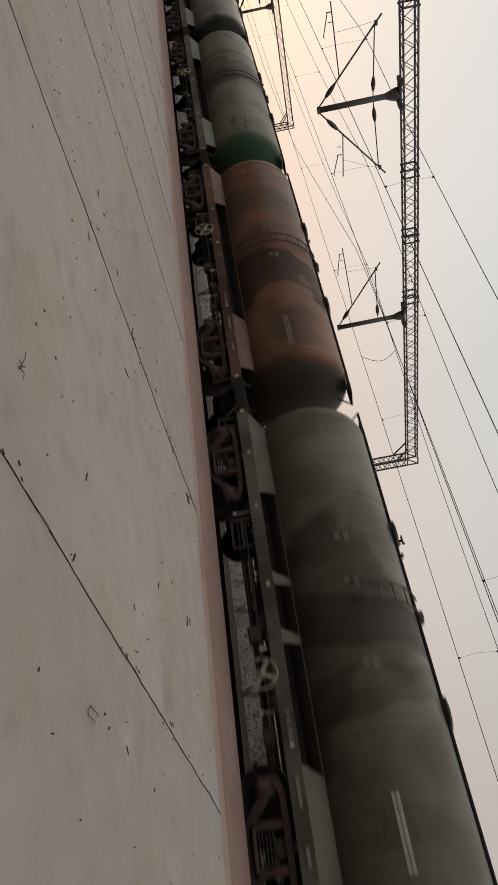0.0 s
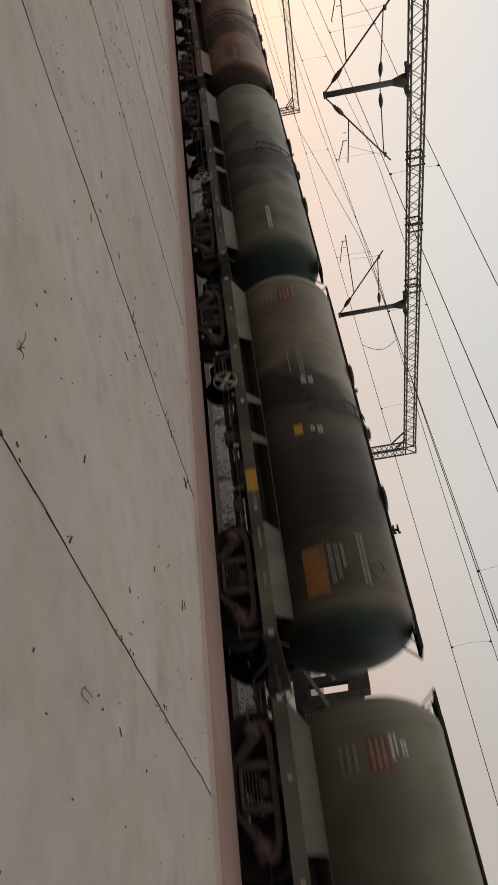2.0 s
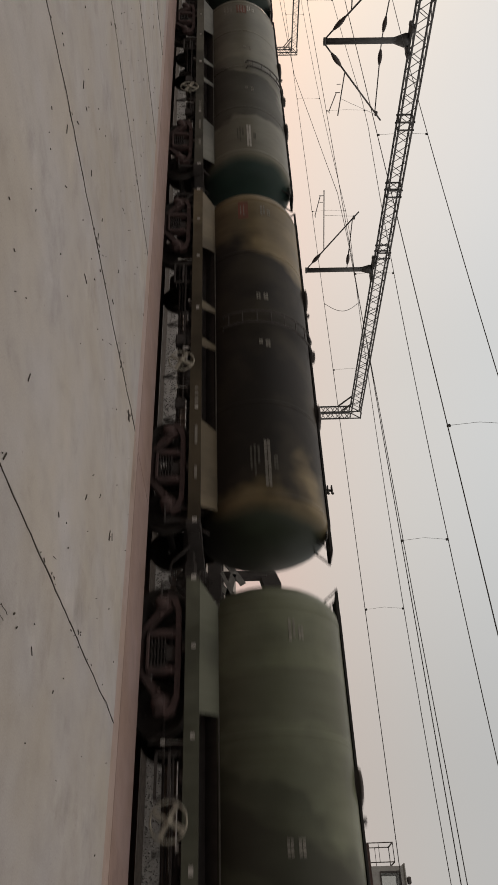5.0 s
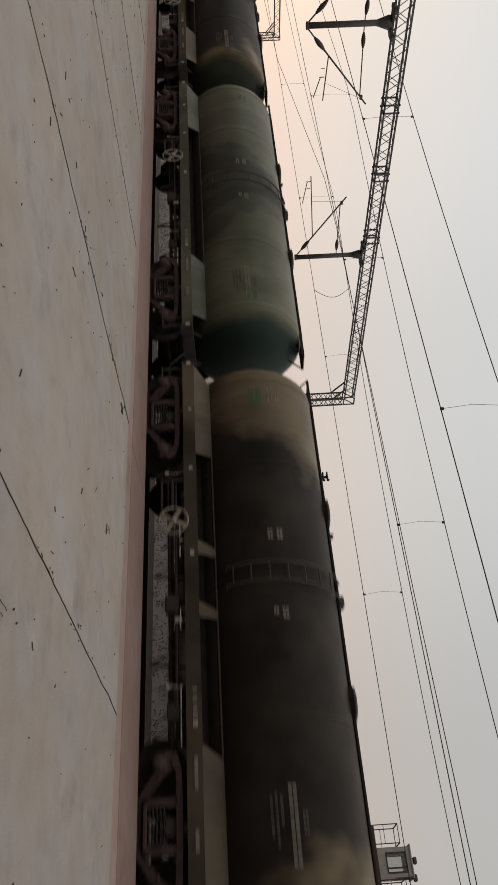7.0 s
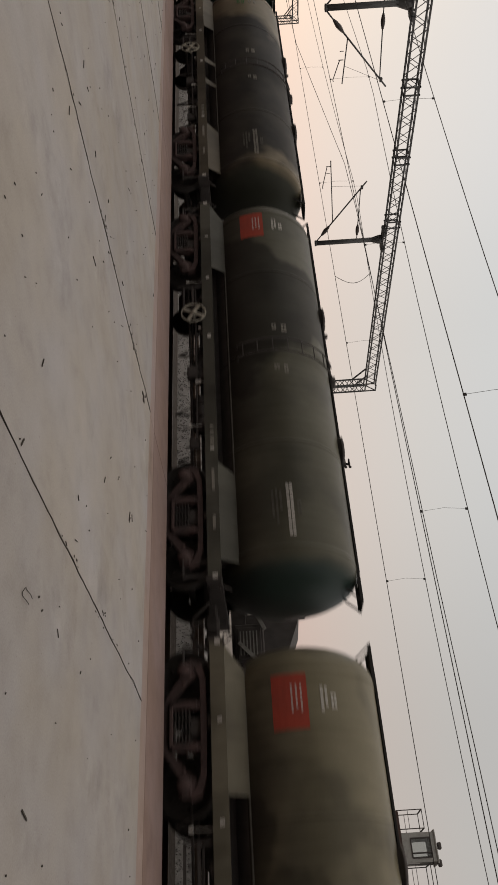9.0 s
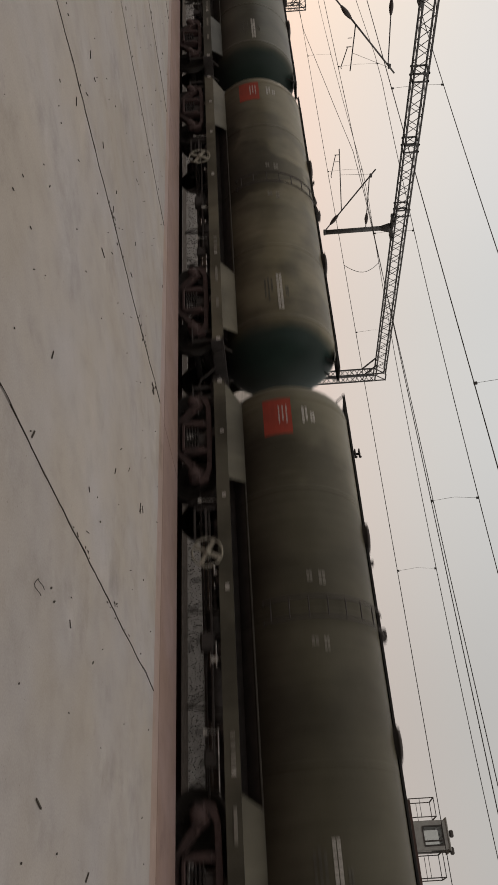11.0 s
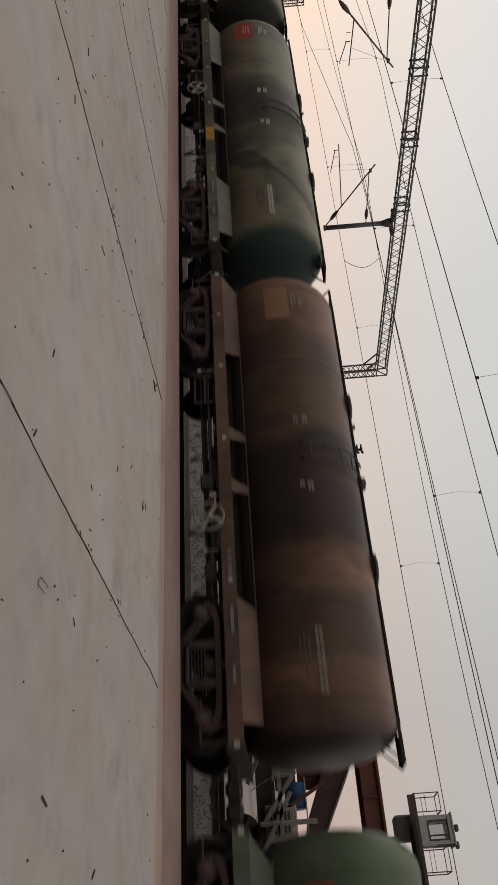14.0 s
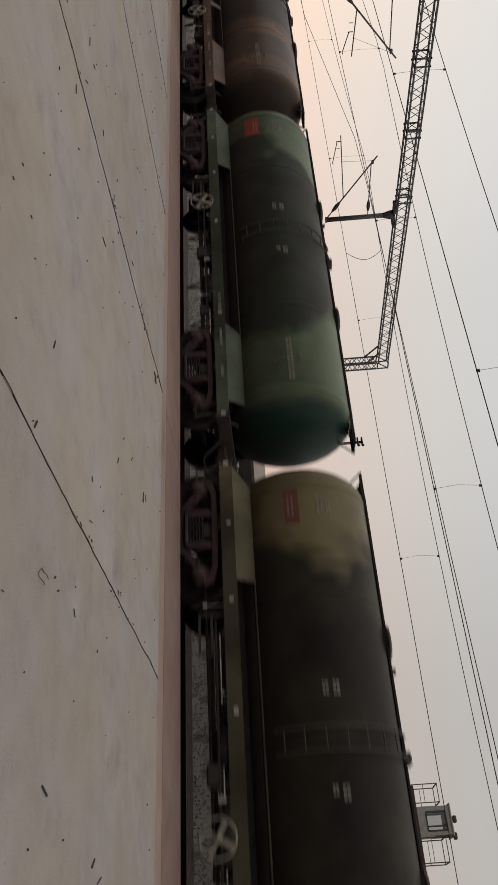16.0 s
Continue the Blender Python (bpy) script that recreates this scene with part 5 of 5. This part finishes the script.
def build_yard_crane():
    c = thing("yard_crane", "far rusty yard crane with a small grey operator cabin", "crane")
    X = 55.0
    gz = EYE + 7.75
    g = Mesh()
    g.box((X, 6.4, gz), (1.8, 5.2, 0.22), cut=0.03)
    g.box((X - 0.9, 6.4, gz - 0.12), (0.12, 5.2, 0.5), cut=0.02)
    part("walkway", g, RUSTDARK, c, "dark rusty walkway beam")
    lg = Mesh()
    lg.tube([(X, 6.6, -0.62), (X, 6.6, gz - 0.1)], [0.22, 0.16], 12)
    part("column", lg, RUSTDARK, c)
    ma = Mesh()
    ma.box((X + 0.3, 7.2, gz - 0.75), (1.2, 1.5, 1.2), cut=0.12)
    part("hoist_housing", ma, BLACKIRON, c)
    for ya, yb, zt in ((7.95, 9.05, 9.40), (4.55, 5.95, 9.40)):
        r = Mesh()
        for dx in (-0.85, 0.85):
            for y in (ya, yb):
                r.bar((X + dx, y, gz), (X + dx, y, EYE + zt), 0.045)
            for z in (0.45, 1.0):
                r.bar((X + dx, ya, gz + (EYE + zt - gz) * z), (X + dx, yb, gz + (EYE + zt - gz) * z), 0.045 if z == 1.0 else 0.03)
        for y in (ya, yb):
            r.bar((X - 0.85, y, EYE + zt), (X + 0.85, y, EYE + zt), 0.06)
        part("railing", r, BLACKIRON, c)
    y0, y1, z0, z1 = 6.05, 7.72, EYE + 7.85, EYE + 9.90
    t, ym, zm = 0.08, (y0 + y1) / 2, (z0 + z1) / 2
    cb = Mesh()
    cb.box((X, ym, z1 + 0.04), (1.95, y1 - y0 + 0.25, 0.10), cut=0.03)
    cab = part("cabin", cb, CABGREY, c, "grey steel operator cabin with windows")
    sides = [((X, y0 + 0.03, z0 + 0.5), (1.7, 0.06, 1.0)), ((X, y1 - 0.03, zm), (1.7, 0.06, z1 - z0)), ((X, ym, z0 + 0.04), (1.7, y1 - y0, 0.08))]
    for x in (X - 0.85, X + 0.85):                       # panels round the front and back windows
        sides += [((x, ym, z0 + 0.28), (t, y1 - y0, 0.56)), ((x, ym, z1 - 0.14), (t, y1 - y0, 0.28)),
                  ((x, y0 + 0.13, zm + 0.14), (t, 0.26, z1 - z0 - 0.84)), ((x, y1 - 0.16, zm + 0.14), (t, 0.32, z1 - z0 - 0.84))]
    for at, size in sides:
        pn = Mesh()
        pn.box(at, size, cut=0.01)
        part("panel", pn, CABGREY, cab)
    wn = Mesh()
    wn.box((X - 0.86, (y0 + y1) / 2, (z0 + z1) / 2 + 0.14), (0.02, y1 - y0 - 0.5, 1.24))
    part("window_pane", wn, GLASS, cab)
    wf = Mesh()
    ya, yb, za, zb = y0 + 0.26, y1 - 0.32, z0 + 0.56, z1 - 0.28
    for p, q in (((ya, za), (yb, za)), ((ya, zb), (yb, zb)), ((ya, za), (ya, zb)), ((yb, za), (yb, zb)), ((ya + 0.25, za), (ya + 0.25, zb))):
        wf.bar((X - 0.90, *p), (X - 0.90, *q), 0.07)
    part("window_frame", wf, BLACKIRON, cab)
    for y, z in ((6.9, 10.15), (5.95, 10.02)):
        lp = Mesh()
        lp.box((X - 0.8, y, EYE + z), (0.3, 0.42, 0.24), cut=0.06)
        lp.bar((X - 0.8, y, EYE + z - 0.2), (X - 0.8, y, EYE + z), 0.06)
        part("flood_lamp", lp, BLACKIRON, cab)


def build_lamp_post():
    p = thing("signal_post", "thin steel post with two small dark lamps", "signal post")
    x, y, top = 21.5, 14.25, EYE + 3.28
    t = Mesh()
    t.tube([(x, y, -0.62), (x, y, top)], [0.07, 0.045], 10)
    part("post", t, GALV, p)
    for dz in (0.0, -0.14):
        l = Mesh()
        l.box((x - 0.05, y, top + dz - 0.04), (0.16, 0.30, 0.05), cut=0.02)
        l.box((x - 0.05, y - 0.15, top + dz - 0.02), (0.10, 0.08, 0.09), cut=0.03)
        part("lamp", l, BLACKIRON, p)


build_track_machine()
build_yard_crane()
build_lamp_post()

# ---- behind the viewer: an unseen dark wall added to keep light off the tanks ----
wl = Mesh()
wl.box((-7.5, 45, 6.9), (0.4, 260, 14.0))
tagged(part("wall_station", wl, worn("dark_wall_matt", (0.08, 0.07, 0.058), (0.045, 0.04, 0.035), 0.9, 0, 0.6, 0.6)), "unseen dark wall added to dim the near side of the train", "wall", kind="structure")


# ---- joints, cracks and litter on the platform ----
def build_joints():
    for n, y in enumerate(JOINTS[5:24]):
        rng = random.Random(40 + n)
        m = Mesh()
        vs, fs = [], []
        steps = 170
        drift = 0.0
        for i in range(steps + 1):
            x = -9.0 + (STRIP_IN + 9.0) * i / steps
            drift = drift * 0.88 + rng.uniform(-0.02, 0.02) * (1.0 if y > 5 else 0.6)
            w = 0.0055 + 0.008 * max(0.0, noise.noise(Vector((x * 0.9, n * 3.1, 0.0)))) + rng.uniform(0, 0.005)
            w *= (0.58 if y < 5 else 1.25) * max(0.35, min(1.0, (x + 0.5) / 7.0))
            if noise.noise(Vector((x * 0.6, n * 7.7, 4.0))) > 0.22:
                w *= 0.22
            yy = joint_y(y, x) + drift
            vs += [(x, yy - w, 0.006), (x, yy + w, 0.006), (x, yy + w, -0.02), (x, yy - w, -0.02)]
        for i in range(steps):
            o = 4 * i
            fs += [(o, o + 4, o + 5, o + 1), (o + 1, o + 5, o + 6, o + 2), (o + 3, o + 7, o + 4, o)]
        m.add(vs, fs)
        tagged(part("joint_seal", m, LITTER), "dark crumbling bitumen joint between slabs", "joint", "joint seals", "structure")


build_joints()
lt = Mesh()
rng = random.Random(5)
for i in range(380):
    x, y = rng.uniform(1.0, 10.4), rng.uniform(0.0, 30.0)
    ln, wd, a = rng.choice((0.015, 0.02, 0.02, 0.03, 0.03, 0.05, 0.09, 0.13)) * rng.uniform(0.6, 1.3), rng.uniform(0.005, 0.020), rng.gauss(0.75, 0.6)
    if x < 4.5:
        ln, wd = min(ln, 0.035), min(wd, 0.01)
    lt.box((x, y, 0.006), (ln, wd, 0.008), Matrix.Rotation(a, 3, "Z"), cut=0.003)
for i in range(9):      # chips beside the joints
    n = rng.choice(JOINTS[8:12])
    lt.box((rng.uniform(5.5, 10.3), n + rng.gauss(0, 0.08) - 0.1, 0.008), (rng.uniform(0.03, 0.09), rng.uniform(0.015, 0.035), 0.008), Matrix.Rotation(rng.uniform(0, 3), 3, "Z"), cut=0.005)
for n in range(8, 15):      # flakes crumbled from the joints, in clusters
    for i in range(4):
        cx, side = rng.uniform(3.0, 10.3), rng.choice((-1, 1, 1))
        for j in range(rng.randint(3, 12)):
            x = min(10.4, cx + rng.gauss(0, 0.35))
            y = joint_y(JOINTS[n], x) + side * abs(rng.gauss(0.02, 0.05))
            lt.box((x, y, 0.005), (rng.uniform(0.015, 0.06), rng.uniform(0.006, 0.018), 0.006), Matrix.Rotation(rng.gauss(0.1, 0.5), 3, "Z"), cut=0.002)
for i in range(14):      # broken corner of a slab
    lt.box((9.75 + rng.gauss(0, 0.07), 7.98 + rng.gauss(0, 0.05), 0.007), (rng.uniform(0.04, 0.10), rng.uniform(0.02, 0.05), 0.008), Matrix.Rotation(rng.uniform(0, 3), 3, "Z"), cut=0.004)
lt.tube([(5.13 + 0.10 * math.cos(a), 2.43 + 0.05 * math.sin(a), 0.012 + 0.01 * math.sin(3 * a)) for a in [0.4 + 0.5 * i for i in range(11)]], 0.0028, 5)      # curled strip
for dx, dy, bx, by in ((0.0, 0.0, 0.05, 0.24), (0.01, 0.02, 0.06, -0.05), (0.0, 0.0, -0.03, 0.06), (0.01, 0.03, 0.05, 0.05)):      # dry stalk
    lt.tube([(3.32 + dx, 4.16 + dy, 0.01), (3.32 + dx + bx * 0.5, 4.16 + dy + by * 0.6, 0.03), (3.32 + dx + bx, 4.16 + dy + by, 0.012)], [0.0045, 0.003, 0.002], 5)
tagged(part("litter", lt, LITTER), "dry twigs, leaf scraps and chips on the paving", "litter", kind="stuff")


# ---- motion ----
SLACK = [(0, 0.0), (0.5, -0.04), (1, 0.06), (1.5, 0.11), (2, 0.12), (2.5, 0.03), (3, 0.0), (3.5, 0.04), (4, 0.05), (6.5, 0.0), (7, -0.03), (7.5, -0.12), (8, -0.16),
         (10.5, -0.22), (11, -0.22), (11.5, -0.20), (12, -0.18), (12.5, -0.20), (13, -0.12), (13.5, -0.05), (14, 0.05), (14.5, 0.16), (15, 0.10), (15.5, 0.07), (16, 0.18)]


def travelled(t):
    """Metres run since the start: a train that gathers speed a little, with slight surges."""
    for (a, u), (b, v) in zip(SLACK, SLACK[1:]):
        if t <= b:
            break
    return 8.485 * t + 0.03246 * t * t + u + (v - u) * (t - a) / (b - a)


def motions():
    for k, wg in TRAIN.items():
        rows = [(0.5 * i, pose(AXIS, 7.70 + PITCH * k + travelled(0.5 * i), RAIL)) for i in range(33)]
        walk(wg, rows)
    n = 240
    for wg in TRAIN.values():
        for bogie in wg.children:
            if not bogie.name.startswith("bogie"):
                continue
            for ws in bogie.children:
                if ws.name.startswith("wheelset"):
                    y = ws.matrix_basis.translation.y
                    walk(ws, [(16.0 * i / n, pose(0, y, 0.5, -math.degrees(travelled(16.0 * i / n) / 0.505))) for i in range(n + 1)])


motions()
